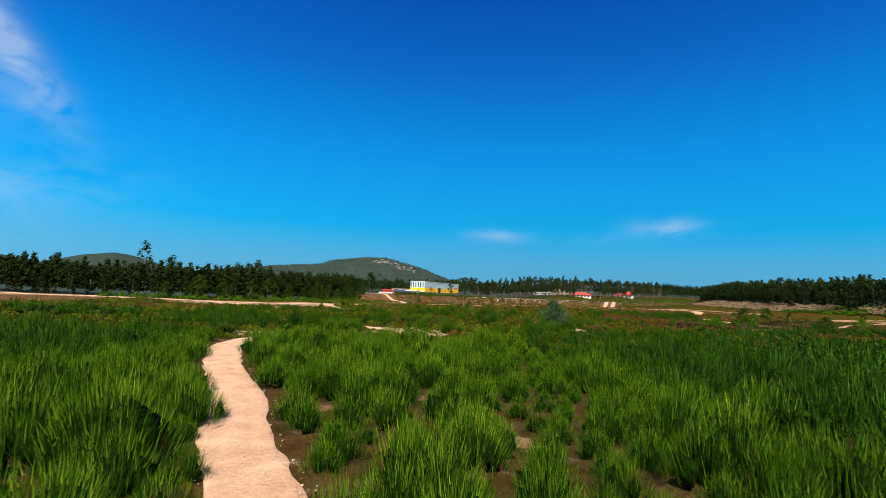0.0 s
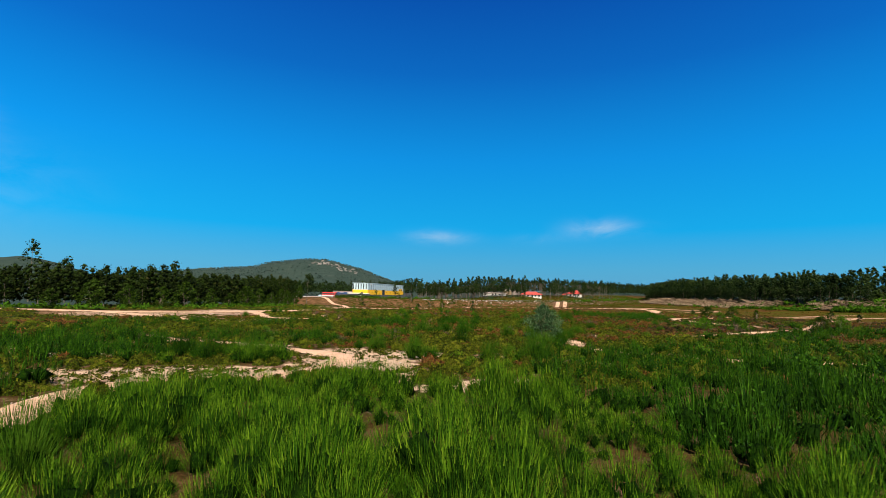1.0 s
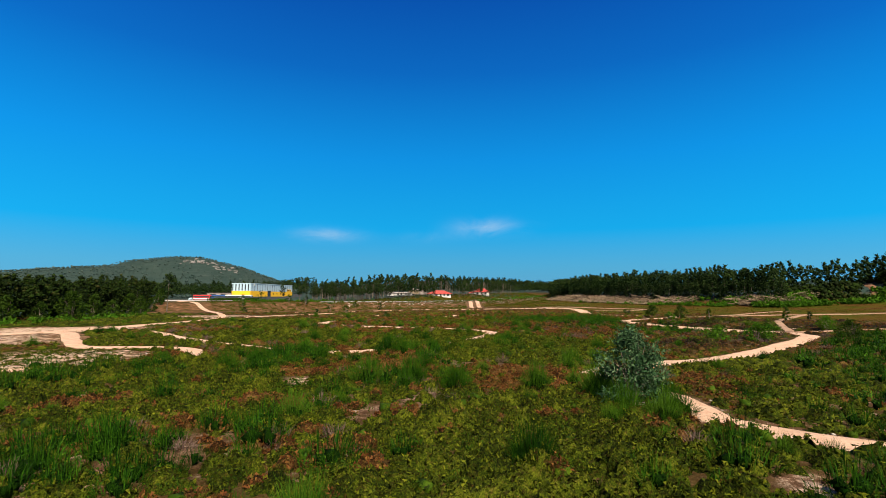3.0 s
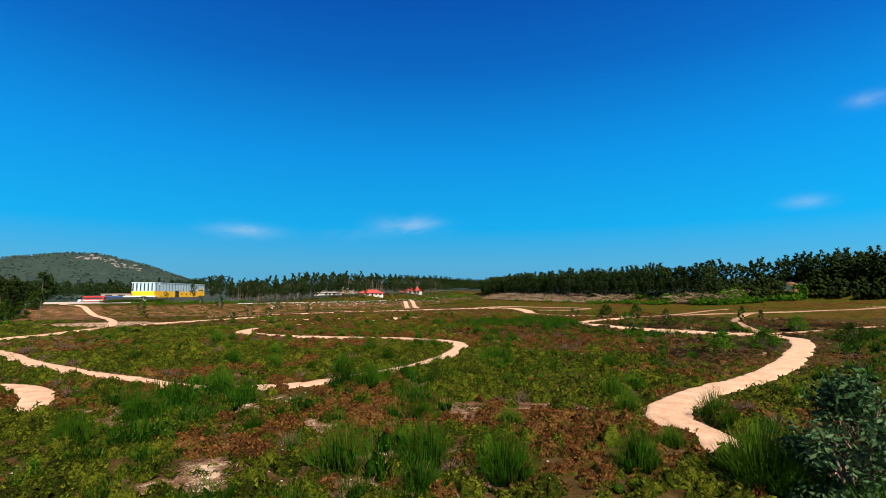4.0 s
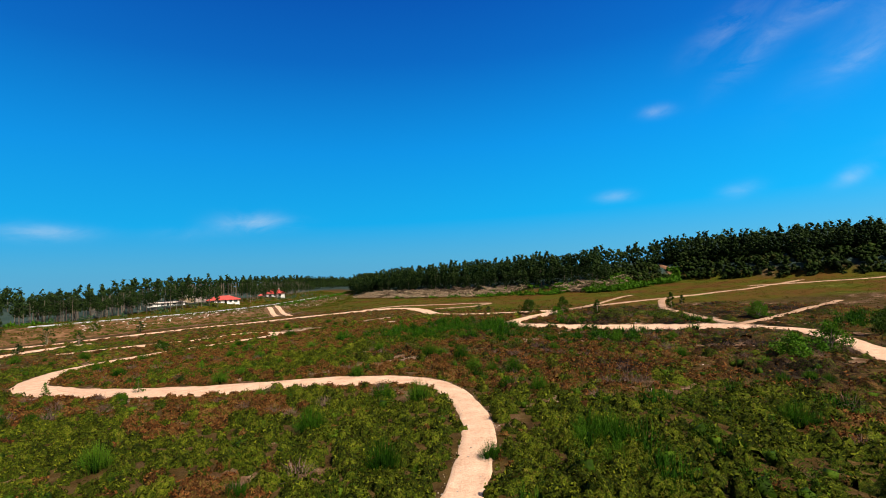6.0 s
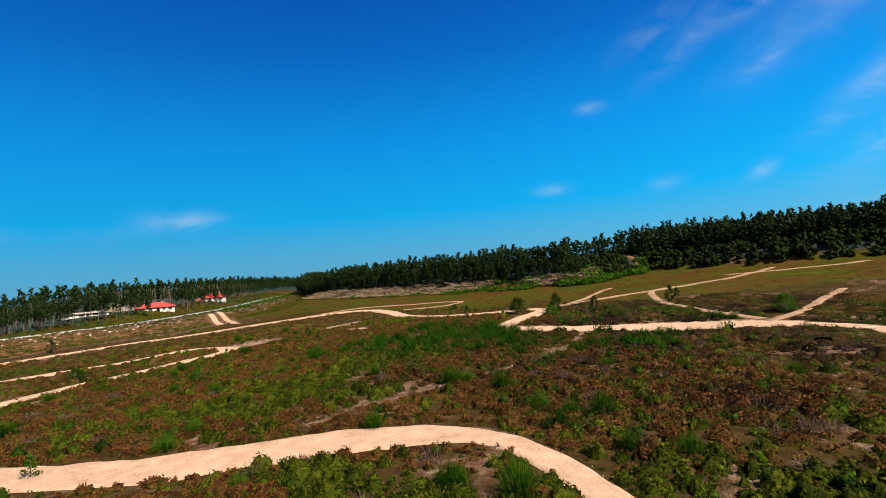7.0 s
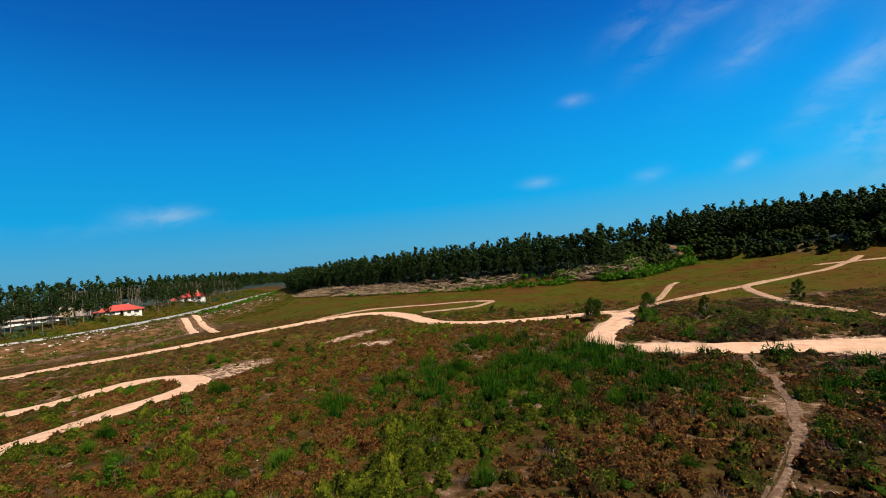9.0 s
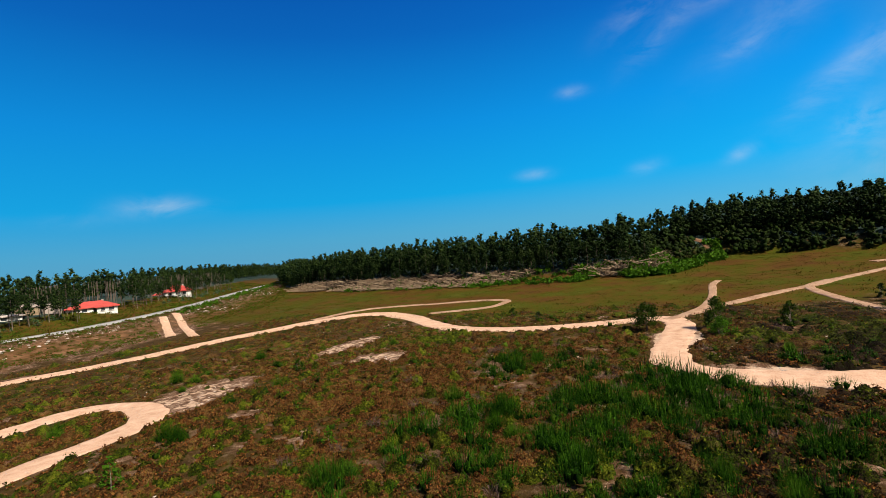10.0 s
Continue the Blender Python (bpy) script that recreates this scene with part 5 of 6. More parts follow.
def plant_woods():
    r = random.Random(12)
    tall_thin = [gum_kind(500 + k, "tall slender eucalyptus with a bare trunk, in a plantation row", "eucalyptus by the road", tall=11.2 + 0.6 * k, crown_from=0.5, wide=2.7, leaves=20, clumps=28, size=0.2, corners=3, masses=2) for k in range(5)]
    edge = [gum_kind(520 + k, "dark eucalyptus at the edge of the wooded slope", "eucalyptus on the slope", tall=11.2 + 0.5 * k, crown_from=0.14, wide=3.0, leaves=26, clumps=30, size=0.24, corners=3, masses=2) for k in range(5)]
    west = [gum_kind(540 + k, "dark eucalyptus at the edge of the western wood", "eucalyptus of the western wood", SCRUB, tall=10.0 + 0.6 * k, crown_from=0.08, wide=2.7, leaves=24, clumps=36, size=0.19, corners=3, masses=2) for k in range(4)]

    def plant(kinds, places, lo, hi):
        done = 0
        for x, y in places:
            if not clear_of_buildings(x, y):
                continue
            m = at(x, y, r.uniform(lo, hi), r.uniform(0, 6.28), -0.1)
            if done < len(kinds):
                kinds[done].matrix_basis = m
            else:
                copy_thing(kinds[done % len(kinds)], m)
            done += 1

    road = [p for p in ROAD_LINE if p[0] >= 40]
    places = row_places(150, [p for p in road if p[0] < 150], 14, 34, 1, 2.1) + row_places(45, [p for p in road if 117 < p[0] < 240], 9, 20, 7, 2.6) + row_places(28, [(150, 297), (195, 332)], 7, 15, 8, 2.2)
    plant(tall_thin, places, 0.64, 0.9)
    plant(edge, row_places(125, [p for p in EAST_EDGE if 146 < p[1] < 330], 4.5, 8.5, 2, 1.5), 0.64, 0.8)
    plant(west, row_places(62, WEST_EDGE[2:-2], 2, 6, 3, 2.4), 0.72, 0.92)

    # the depth of the woods, joined
    deep = [joined(gum_arrays(560 + k, tall=12.0 + 0.8 * k, crown_from=0.2, wide=3.1, leaves=9, clumps=20, size=0.34, corners=3)[1:]) for k in range(5)]
    for name, line, n, lo, hi, seed, label in (("eastern_wood", EAST_EDGE[3:7], 4, 4, 44, 4, "close eucalyptus wood covering the slope beyond the field"), ("western_wood", WEST_EDGE[1:-2], 560, 2.5, 24, 5, "close eucalyptus wood beyond the sandy yard"),
                                               ("northern_wood", [(30, 322), (70, 306), (100, 306), (130, 318), (160, 338), (210, 366), (300, 430), (420, 520)], 480, 1, 34, 6, "eucalyptus plantation behind the houses")):
        p = [q for q in row_places(n, line, lo, hi, seed, 2.5) if clear_of_buildings(*q)]
        x, y = np.array([q[0] for q in p]), np.array([q[1] for q in p])
        if name == "eastern_wood":
            x, y = (q.ravel() for q in np.meshgrid(np.arange(170, 345, 2.7), np.arange(-40, 420, 2.7), indexing="ij"))
            x, y = x + rng.uniform(-1.1, 1.1, len(x)), y + rng.uniform(-1.1, 1.1, len(x))
            depth, _ = along(EAST_EDGE, x, y)
            road_off, _ = along(ROAD_LINE, x, y)
            ok = (depth > np.where(y > 158, 6.5, 13)) & (depth < np.where(y > 150, 20, 27)) & (road_off < -9)
            x, y, depth = x[ok], y[ok], depth[ok]
        size = rng.uniform(0.92, 1.06, len(x)) * {"western_wood": 0.74, "northern_wood": 0.76, "eastern_wood": 0.82}[name] * (1 - 0.1 * smooth(165, 140, y) * (name == "eastern_wood"))
        if name == "eastern_wood":
            size = size * (1 + 0.007 * depth * smooth(150, 175, y)) * (1 - 0.12 * smooth(150, 175, y))
        stuff(name, scatter(deep, x, y, land(x, y), size, seed=seed), SCRUB if name == "western_wood" else GUM, label, "wood")
    trunks = [tube([(0, 0, 0), (0.1, 0, 7)], [0.11, 0.06], 4) for _ in range(2)]
    x, y, u = strewn(0.04, (40, 285, 260, 380), 44)
    s, _ = along(ROAD_LINE, x, y)
    ok = (s > 16) & (s < 60)
    ok &= np.array([clear_of_buildings(a, b) for a, b in zip(x, y)])
    stuff("plantation_trunks", scatter(trunks, x[ok], y[ok], land(x[ok], y[ok]), np.ones(ok.sum()), seed=45), BARK, "bare grey trunks inside the eucalyptus plantation", "trunks")
    # scrub under the slope's trees, and young trees on the southern slope
    bush = []
    for k in range(6):
        c = np.column_stack([rng.normal(0, 0.5, 7), rng.normal(0, 0.5, 7), rng.uniform(0.2, 1.3, 7)])
        bush.append(joined([lumps(c, rng.uniform(0.3, 0.5, 7), 580 + k, EIGHT, 0.95, 0.55), leaf_cloud(c, np.full(7, 0.62), 4, 0.24, 586 + k, 0.8, corners=3)]))
    x, y, u = strewn(0.30, (200, -20, 290, 162), 46)
    e, _ = along(EAST_EDGE, x, y)
    ok = (e > 0.5) & (e < 34)
    for (ax, ay), (bx, by), half in SCARS:
        f = np.clip(((x - ax) * (bx - ax) + (y - ay) * (by - ay)) / ((bx - ax) ** 2 + (by - ay) ** 2), -0.3, 1)
        ok &= np.hypot(x - ax - f * (bx - ax), y - ay - f * (by - ay)) > half
    stuff("slope_scrub", scatter(bush, x[ok], y[ok], land(x[ok], y[ok]), 0.6 + 1.8 * rng.uniform(0, 1, ok.sum()) ** 1.5, seed=47), SCRUB, "dark scrub and young trees on the wooded slope", "scrub")
    # far hills
    dot = [lumps([(0, 0, 3.2)], [3.2], 590 + k, EIGHT, 1.0, 0.4) for k in range(6)]
    r2 = np.random.default_rng(48)
    x, y = r2.uniform(-760, 900, 18000), r2.uniform(470, 1500, 18000)
    ok = (y > 560 - 0.1 * x) & (np.abs(x) < y * 0.75) & ~((np.hypot((x - 10) / 75, (y - 1010) / 110) < 1) & (r2.uniform(0, 1, 18000) < 0.6))
    x, y = x[ok], y[ok]
    stuff("far_woods", scatter(dot, x, y, land(x, y), r2.uniform(0.2, 0.62, len(x)), seed=49), FAR_LEAF_HAZE, "distant wooded hills with bluish haze painted into their colour", "wood")
    foot = [gum_arrays(610 + k, tall=13.0, crown_from=0.3, wide=3.0, leaves=4, clumps=14, size=0.6, corners=3)[1] for k in range(4)]
    x, y = r2.uniform(-190, 110, 520), r2.uniform(455, 640, 520)
    ok = (np.hypot(x - 70, y - 450) > 45)
    x, y = x[ok], y[ok]
    stuff("hill_foot_wood", scatter(foot, x, y, land(x, y), r2.uniform(0.8, 1.15, len(x)), seed=51), GUM, "dark eucalyptus wood at the foot of the distant hill", "wood")
    rock = [lumps([(0, 0, 0.6), (3, 1, 0.4)], [4.0, 3.0], 600 + k, TWENTY, 0.5, 0.4) for k in range(3)]
    x, y = np.concatenate([r2.normal(22, 13, 45), r2.normal(60, 12, 25)]), np.concatenate([r2.normal(1030, 16, 45), r2.normal(990, 18, 25)])
    stuff("far_rocks", scatter(rock, x, y, land(x, y), 0.2 + 0.8 * r2.uniform(0, 1, 70) ** 2, seed=50), GRANITE, "bare grey granite outcrop on the distant hill", "rocks")


plant_woods()


# ---------------------------------------------------------------- single trees and bushes
def young_tree(name, label, category, group, tall, wide, mat, seed, clumps=26, leaves=22, size=0.13, stems=3, low=0.12, leaf_label=""):
    """A young tree or tall bush: forked stems that carry leafy clumps with gaps between them."""
    r = random.Random(seed)
    ob = thing(name, label, category, group)
    wood, centres, radii = [], [], []
    for k in range(stems):
        a = 6.283 * k / stems + r.uniform(-0.5, 0.5)
        reach = wide * 0.22 * r.uniform(0.5, 1.2) if stems > 1 else 0.1
        top = Vector((math.cos(a) * reach, math.sin(a) * reach, tall * r.uniform(0.75, 0.95)))
        wood.append(tube([(0.06 * math.cos(a), 0.06 * math.sin(a), -0.1), (top.x * 0.45, top.y * 0.45, top.z * 0.5), top], [0.025 * tall ** 0.7, 0.018 * tall ** 0.7, 0.006], 5))
    for k in range(clumps):
        f = low + (0.97 - low) * (k + r.random()) / clumps
        a = r.uniform(0, 6.283)
        reach = wide * 0.5 * math.sin(math.pi * min(0.98, (f - low) / (1 - low) * 0.8 + 0.22)) * r.uniform(0.3, 1.0)
        c = Vector((math.cos(a) * reach, math.sin(a) * reach, tall * f))
        if k % 2:
            wood.append(tube([(c.x * 0.2, c.y * 0.2, c.z * 0.72), c], [0.012 * tall ** 0.6, 0.004], 4))
        centres.append(c)
        radii.append(wide * r.uniform(0.11, 0.19))
    part("trunk", joined(wood), BARK, ob)
    part("crown", leaf_cloud(centres, radii, leaves, size, seed + 3, 0.8, 0.1, 0.25), mat, ob, leaf_label)
    return ob


def pine_sapling(tall, seed):
    r = random.Random(seed)
    ob = thing("pine_sapling", "small bright green self-sown pine on the heath", "tree", "young pines")
    part("trunk", tube([(0, 0, -0.05), (0.02, 0, tall * 0.5), (0, 0, tall)], [0.04, 0.025, 0.008], 5), BARK, ob)
    centres = [(math.cos(a) * q, math.sin(a) * q, tall * f) for f in (0.15, 0.3, 0.45, 0.6, 0.75, 0.9) for a, q in ((r.uniform(0, 6.28), 0.34 * tall * (1.02 - f)) for _ in range(5))] + [(0, 0, tall)]
    part("needles", leaf_cloud(centres, [0.13 * tall * (1.15 - c[2] / tall * 0.6) for c in centres], 12, 0.09, seed, 0.8), FERN, ob)
    return ob


def set_at(ob, x, y, size=1.0, turn=0.0):
    ob.matrix_basis = at(x, y, size, turn, -0.03)
    return ob


def plant_single():
    set_at(young_tree("blue_gum_bush", "tall blue-green juvenile eucalyptus bush among broom", "bush", "", 4.2, 4.6, GUM_BLUE, 700, 56, 105, 0.11, 6, 0.04), 22.2, 72.7)
    set_at(young_tree("blue_gum_sapling", "silvery blue-green eucalyptus sapling among dense broom", "sapling", "", 2.3, 2.4, GUM_BLUE, 701, 22, 26, 0.085, 4, 0.15), 11.5, 13.6)
    set_at(young_tree("blue_gum_sapling", "silvery eucalyptus shoots standing above the broom", "sapling", "", 2.2, 1.3, GUM_BLUE, 702, 14, 22, 0.085, 3, 0.15), 10.6, 15.6)
    set_at(young_tree("wild_pear_tree", "small round dark green tree beside the sandy junction", "tree", "", 3.4, 3.9, OAK, 703, 34, 68, 0.12, 2, 0.30), 112, 146.2)
    set_at(young_tree("field_bush", "dense dark green bush with two crowns beside the track", "bush", "", 3.7, 3.6, OAK, 704, 36, 74, 0.12, 5, 0.06), 113.6, 138.6)
    set_at(young_tree("field_bush", "low bright green bush beside the track junction", "bush", "", 2.0, 3.4, FERN, 705, 24, 57, 0.11, 5, 0.05), 109, 138.4)
    set_at(young_tree("field_sapling", "slim young dark green tree on the heath", "sapling", "", 3.0, 2.0, OAK, 706, 22, 57, 0.11, 2, 0.12), 114.5, 131.4)
    set_at(young_tree("field_sapling", "upright dark green young tree beside a narrow track", "sapling", "", 3.4, 2.0, OAK, 707, 24, 57, 0.11, 2, 0.12), 125, 119.3)
    set_at(young_tree("field_bush", "broad green bush on the open field", "bush", "", 2.6, 4.0, FERN, 708, 30, 57, 0.13, 6, 0.04), 105, 102)
    set_at(young_tree("field_bush", "broad green bush rising above the broom", "bush", "", 2.9, 4.2, OAK, 709, 32, 61, 0.13, 6, 0.05), 82, 88)
    set_at(young_tree("field_bush", "yellow-green willow bush beside the wide track", "bush", "", 2.0, 4.6, FERN, 710, 30, 57, 0.13, 7, 0.03), 64.8, 96)
    set_at(young_tree("field_bush", "tall bush with yellow-green leaves beside the wide track", "bush", "", 2.4, 4.2, FERN, 711, 30, 57, 0.13, 7, 0.03), 69.5, 93.6)
    for k, (x, y, tall, wide) in enumerate(((44, 257, 4.0, 3.6), (39, 266, 3.4, 3.0), (47, 231, 3.8, 3.6), (37.5, 211, 2.0, 2.8), (50.5, 184.5, 1.6, 2.2), (20.5, 260, 4.6, 4.2), (67, 233.5, 3.0, 2.0), (31, 290, 5.0, 4.6), (48.5, 216, 3.0, 2.6),
                                            (122, 163, 1.5, 1.6), (127, 169, 1.5, 2.2), (90, 182, 1.4, 1.6), (134, 119, 2.0, 1.6), (98, 152, 1.2, 1.4), (62, 249, 2.2, 2.6), (20, 246, 1.8, 2.4), (50, 181, 1.3, 1.8))):
        set_at(young_tree("bank_bush", "dark green self-sown bush standing alone", "bush", "bushes on the bank and field", tall, wide, OAK if k % 3 else GUM, 720 + k, 20, 22, 0.06 + 0.05 * tall ** 0.6, 4, 0.05), x, y)
    first = pine_sapling(1.7, 760)
    set_at(first, 52, 160)
    for x, y, s in ((39, 148, 0.8), (63, 170, 1.15), (71.5, 161, 0.9), (30.5, 142.4, 0.8), (78, 154, 1.2), (26.5, 152.6, 0.7)):
        copy_thing(first, at(x, y, s, x, -0.03))


plant_single()


def plant_silver_saplings():
    kinds = [young_tree("silver_sapling", "silvery blue-green young eucalyptus on the road verge", "sapling", "young eucalyptus by the road", 2.0, 2.6, GUM_BLUE, 860 + k, 12, 16, 0.2, 3, 0.08) for k in range(3)]
    r = random.Random(21)
    done = 0
    for (ax, ay), (bx, by), n in (((60, 273), (98, 272), 18), ((92, 276), (112, 284), 10), ((148, 302), (225, 356), 38), ((-30, 190), (-18, 240), 5)):
        for k in range(n):
            f = r.random()
            m = at(ax + (bx - ax) * f + r.uniform(-2, 2), ay + (by - ay) * f + r.uniform(-1.5, 3), r.uniform(0.5, 1.2), r.uniform(0, 6.28), -0.05)
            if done < 3:
                kinds[done].matrix_basis = m
            else:
                copy_thing(kinds[done % 3], m)
            done += 1


plant_silver_saplings()


def plant_western_trees():
    # tall trees that stand above the western wood
    for k, (x, y, tall, f, wide, label) in enumerate(((-90, 210, 20.5, 0.62, 3.2, "very tall eucalyptus with an open, tiered crown"), (-117.5, 205, 14.0, 0.5, 2.8, "tall dark tree rising above the western wood"), (-80, 210, 15.3, 0.66, 2.6, "tall slender tree with a small rounded crown"),
                                                      (-47, 205, 14.8, 0.3, 3.4, "tall bushy eucalyptus above the wood's edge"), (-51.5, 208, 13.8, 0.3, 3.2, "tall bushy eucalyptus with a broken top"), (-56, 212, 13.4, 0.35, 3.0, "tall eucalyptus beside its neighbours"),
                                                      (-4.2, 226, 12.6, 0.45, 3.0, "tall eucalyptus with a bare trunk at the wood's corner"))):
        ob = thing("tall_tree", label, "tree", "tall trees of the western wood")
        wood, leaf = gum_arrays(780 + k, tall=tall, crown_from=f, wide=wide, leaves=26, clumps=15 if tall > 15 else 28, size=0.26, corners=3, masses=2)
        part("trunk", wood, BARK, ob)
        part("crown", leaf, GUM, ob)
        set_at(ob, x, y)
    # round broadleaved trees along its foot
    r = random.Random(9)
    kinds = [young_tree("broadleaf_tree", "round leafy green tree at the foot of the wood", "tree", "broadleaved trees by the yard", 7.5, 7.0, OAK, 800 + k, 44, 30, 0.34, 3, 0.06) for k in range(3)]
    spots = [(-52, 155), (-46, 160), (-40, 166), (-36, 172), (-31, 180), (-27, 188), (-23, 197), (-20, 206), (-17, 216), (-14, 228), (-12, 242), (-10, 256), (-8, 272), (-8, 290), (-9, 310), (-44, 170), (-33, 192), (-60, 154), (-25, 203)]
    for k, (x, y) in enumerate(spots):
        m = at(x, y, r.uniform(0.75, 1.1), r.uniform(0, 6.28), -0.05)
        if k < 3:
            kinds[k].matrix_basis = m
        else:
            copy_thing(kinds[k % 3], m)
    # two trees in front of the long hall, and ones that cover the far end
    for k, (x, y, tall) in enumerate(((66.5, 440, 11), (86.5, 470, 15), (92.5, 478, 14), (84.5, 462, 9))):
        ob = thing("yard_tree", "dark green tree beside the long hall", "tree", "trees beside the hall")
        wood, leaf = gum_arrays(820 + k, tall=tall, crown_from=0.15, wide=3.0, leaves=10, clumps=26, size=0.4, corners=3, masses=2)
        part("trunk", wood, BARK, ob)
        part("crown", leaf, GUM, ob)
        set_at(ob, x, y)


plant_western_trees()


# ---------------------------------------------------------------- buildings
def block(bm, x0, y0, z0, x1, y1, z1):
    made = bmesh.ops.create_cube(bm, size=1.0)["verts"]
    for v in made:
        v.co = Vector((x0 + (v.co.x + 0.5) * (x1 - x0), y0 + (v.co.y + 0.5) * (y1 - y0), z0 + (v.co.z + 0.5) * (z1 - z0)))
    return made


def bm_part(name, build, mat, parent, label="", bevel=0.0):
    bm = bmesh.new()
    build(bm)
    if bevel:
        bmesh.ops.bevel(bm, geom=bm.edges[:], offset=bevel, segments=1, affect="EDGES")
    me = bpy.data.meshes.new(name)
    bm.to_mesh(me)
    bm.free()
    me.materials.append(mat)
    ob = new(name, me)
    ob.parent = parent
    if label:
        tagged(ob, label)
    return ob


def box_part(name, size, mat, parent, label="", bevel=0.0):
    return bm_part(name, lambda bm: block(bm, *size), mat, parent, label, bevel)


def hip_roof(bm, x0, y0, x1, y1, z, rise, eave=0.6):
    """A hipped roof with a small thickness at the eaves."""
    x0, y0, x1, y1 = x0 - eave, y0 - eave, x1 + eave, y1 + eave
    half = min(x1 - x0, y1 - y0) / 2
    low = [bm.verts.new(p) for p in ((x0, y0, z - 0.18), (x1, y0, z - 0.18), (x1, y1, z - 0.18), (x0, y1, z - 0.18))]
    rim = [bm.verts.new(p) for p in ((x0, y0, z), (x1, y0, z), (x1, y1, z), (x0, y1, z))]
    if x1 - x0 > y1 - y0:
        a, b = bm.verts.new((x0 + half, (y0 + y1) / 2, z + rise)), bm.verts.new((x1 - half, (y0 + y1) / 2, z + rise))
        sides = [(rim[0], rim[1], b, a), (rim[1], rim[2], b), (rim[2], rim[3], a, b), (rim[3], rim[0], a)]
    else:
        a, b = bm.verts.new(((x0 + x1) / 2, y0 + half, z + rise)), bm.verts.new(((x0 + x1) / 2, y1 - half, z + rise))
        sides = [(rim[0], rim[1], a), (rim[1], rim[2], b, a), (rim[2], rim[3], b), (rim[3], rim[0], a, b)]
    bm.faces.new(low[::-1])
    for k in range(4):
        bm.faces.new((low[k], low[(k + 1) % 4], rim[(k + 1) % 4], rim[k]))
    for f in sides:
        bm.faces.new(f)


def house_window(parent, x, y, z, w, h):
    frame_ob = box_part("window", (x - w / 2 - 0.08, y - 0.06, z - 0.08, x + w / 2 + 0.08, y + 0.05, z + h + 0.08), WHITE, parent)
    box_part("pane", (x - w / 2, y - 0.075, z, x + w / 2, y - 0.062, z + h), STEEL_DARK, frame_ob, "dark window glass")
    box_part("sill", (x - w / 2 - 0.15, y - 0.18, z - 0.14, x + w / 2 + 0.15, y + 0.02, z - 0.082), STONE, frame_ob)


def house(label, places, x, y, turn, wide, deep, high, rise, wing=None, roof_mat=TILE):
    ob = thing("house", label, "house", "red-roofed houses")
    box_part("wall", (-wide / 2, -deep / 2, -1.5, wide / 2, deep / 2, high), WHITE, ob, "white rendered wall")
    bm_part("roof", lambda bm: hip_roof(bm, -wide / 2, -deep / 2, wide / 2, deep / 2, high + 0.01, rise), roof_mat, ob, "" if roof_mat is not TILE else "red clay tile roof")
    if wing:
        a, b, c, d, h, up = wing
        box_part("wing_wall", (a, b, -1.5, c, d, h), WHITE, ob, "white rendered wall")
        bm_part("wing_roof", lambda bm: hip_roof(bm, a, b, c, d, h + 0.01, up, 0.5), TILE, ob, "red clay tile roof")
    for wx, wy, wz, ww, wh in places:
        house_window(ob, wx, wy, wz, ww, wh)
    box_part("door", (wide * 0.02, -deep / 2 - 0.05, high - 2.1, wide * 0.02 + 0.9, -deep / 2 + 0.02, high - 0.12), STEEL_DARK, ob, "dark front door")
    box_part("chimney", (wide * 0.2, 0.6, high + 0.5, wide * 0.2 + 0.6, 1.2, high + rise + 0.25), PINK_WALL, ob)
    ob.matrix_basis = Matrix.Translation((x, y, float(land(x, y)) - 0.15)) @ Matrix.Rotation(turn, 4, "Z")
    return ob


def build_houses():
    house("low white house with a red tiled hip roof behind the road", [(-4.4, -3.5, 0.1, 1.3, 0.85), (-1.8, -3.5, 0.1, 1.3, 0.85), (4.4, -5.6, 0.1, 1.3, 0.85), (2.4, -5.6, 0.1, 1.0, 0.85)], 124.6, 296.5, -0.42, 12.0, 7.0, 1.3, 1.7, (1.0, -5.6, 5.8, -2.4, 1.2, 1.0))
    house("white house with a red tiled roof among trees", [(-2.6, -3.5, 0.8, 1.2, 1.0), (0, -3.5, 0.8, 1.2, 1.0), (2.6, -3.5, 0.8, 1.2, 1.0)], 172, 329, -0.55, 10.0, 7.0, 2.2, 2.4, (-8.0, -2.6, -5.0, 2.6, 1.5, 1.0))
    house("long low white building with a pale flat roof under eucalyptus", [(-5, -2.5, 0.05, 1.2, 0.75), (-1, -2.5, 0.05, 1.2, 0.75), (3, -2.5, 0.05, 1.2, 0.75)], 101.5, 297, -0.4, 13.0, 5.0, 1.1, 0.3, None, STONE)
    shed = thing("shed", "small grey shed with a shallow roof beside the house", "shed")
    box_part("wall", (-2, -1.5, -1, 2, 1.5, 2.4), PINK_WALL, shed)
    box_part("roof", (-2.3, -1.8, 2.41, 2.3, 1.8, 2.58), STONE, shed)
    shed.matrix_basis = Matrix.Translation((115.5, 298, float(land(115.5, 298)))) @ Matrix.Rotation(-0.4, 4, "Z")
    shed2 = thing("shed", "brown timber shed under the eucalyptus", "shed")
    box_part("wall", (-2.6, -1.8, -1, 2.6, 1.8, 2.0), DRY, shed2)
    bm_part("roof", lambda bm: hip_roof(bm, -2.6, -1.8, 2.6, 1.8, 2.01, 1.0, 0.3), PINK_WALL, shed2)
    shed2.matrix_basis = Matrix.Translation((110.3, 299, float(land(110.3, 299)))) @ Matrix.Rotation(-0.4, 4, "Z")


build_houses()


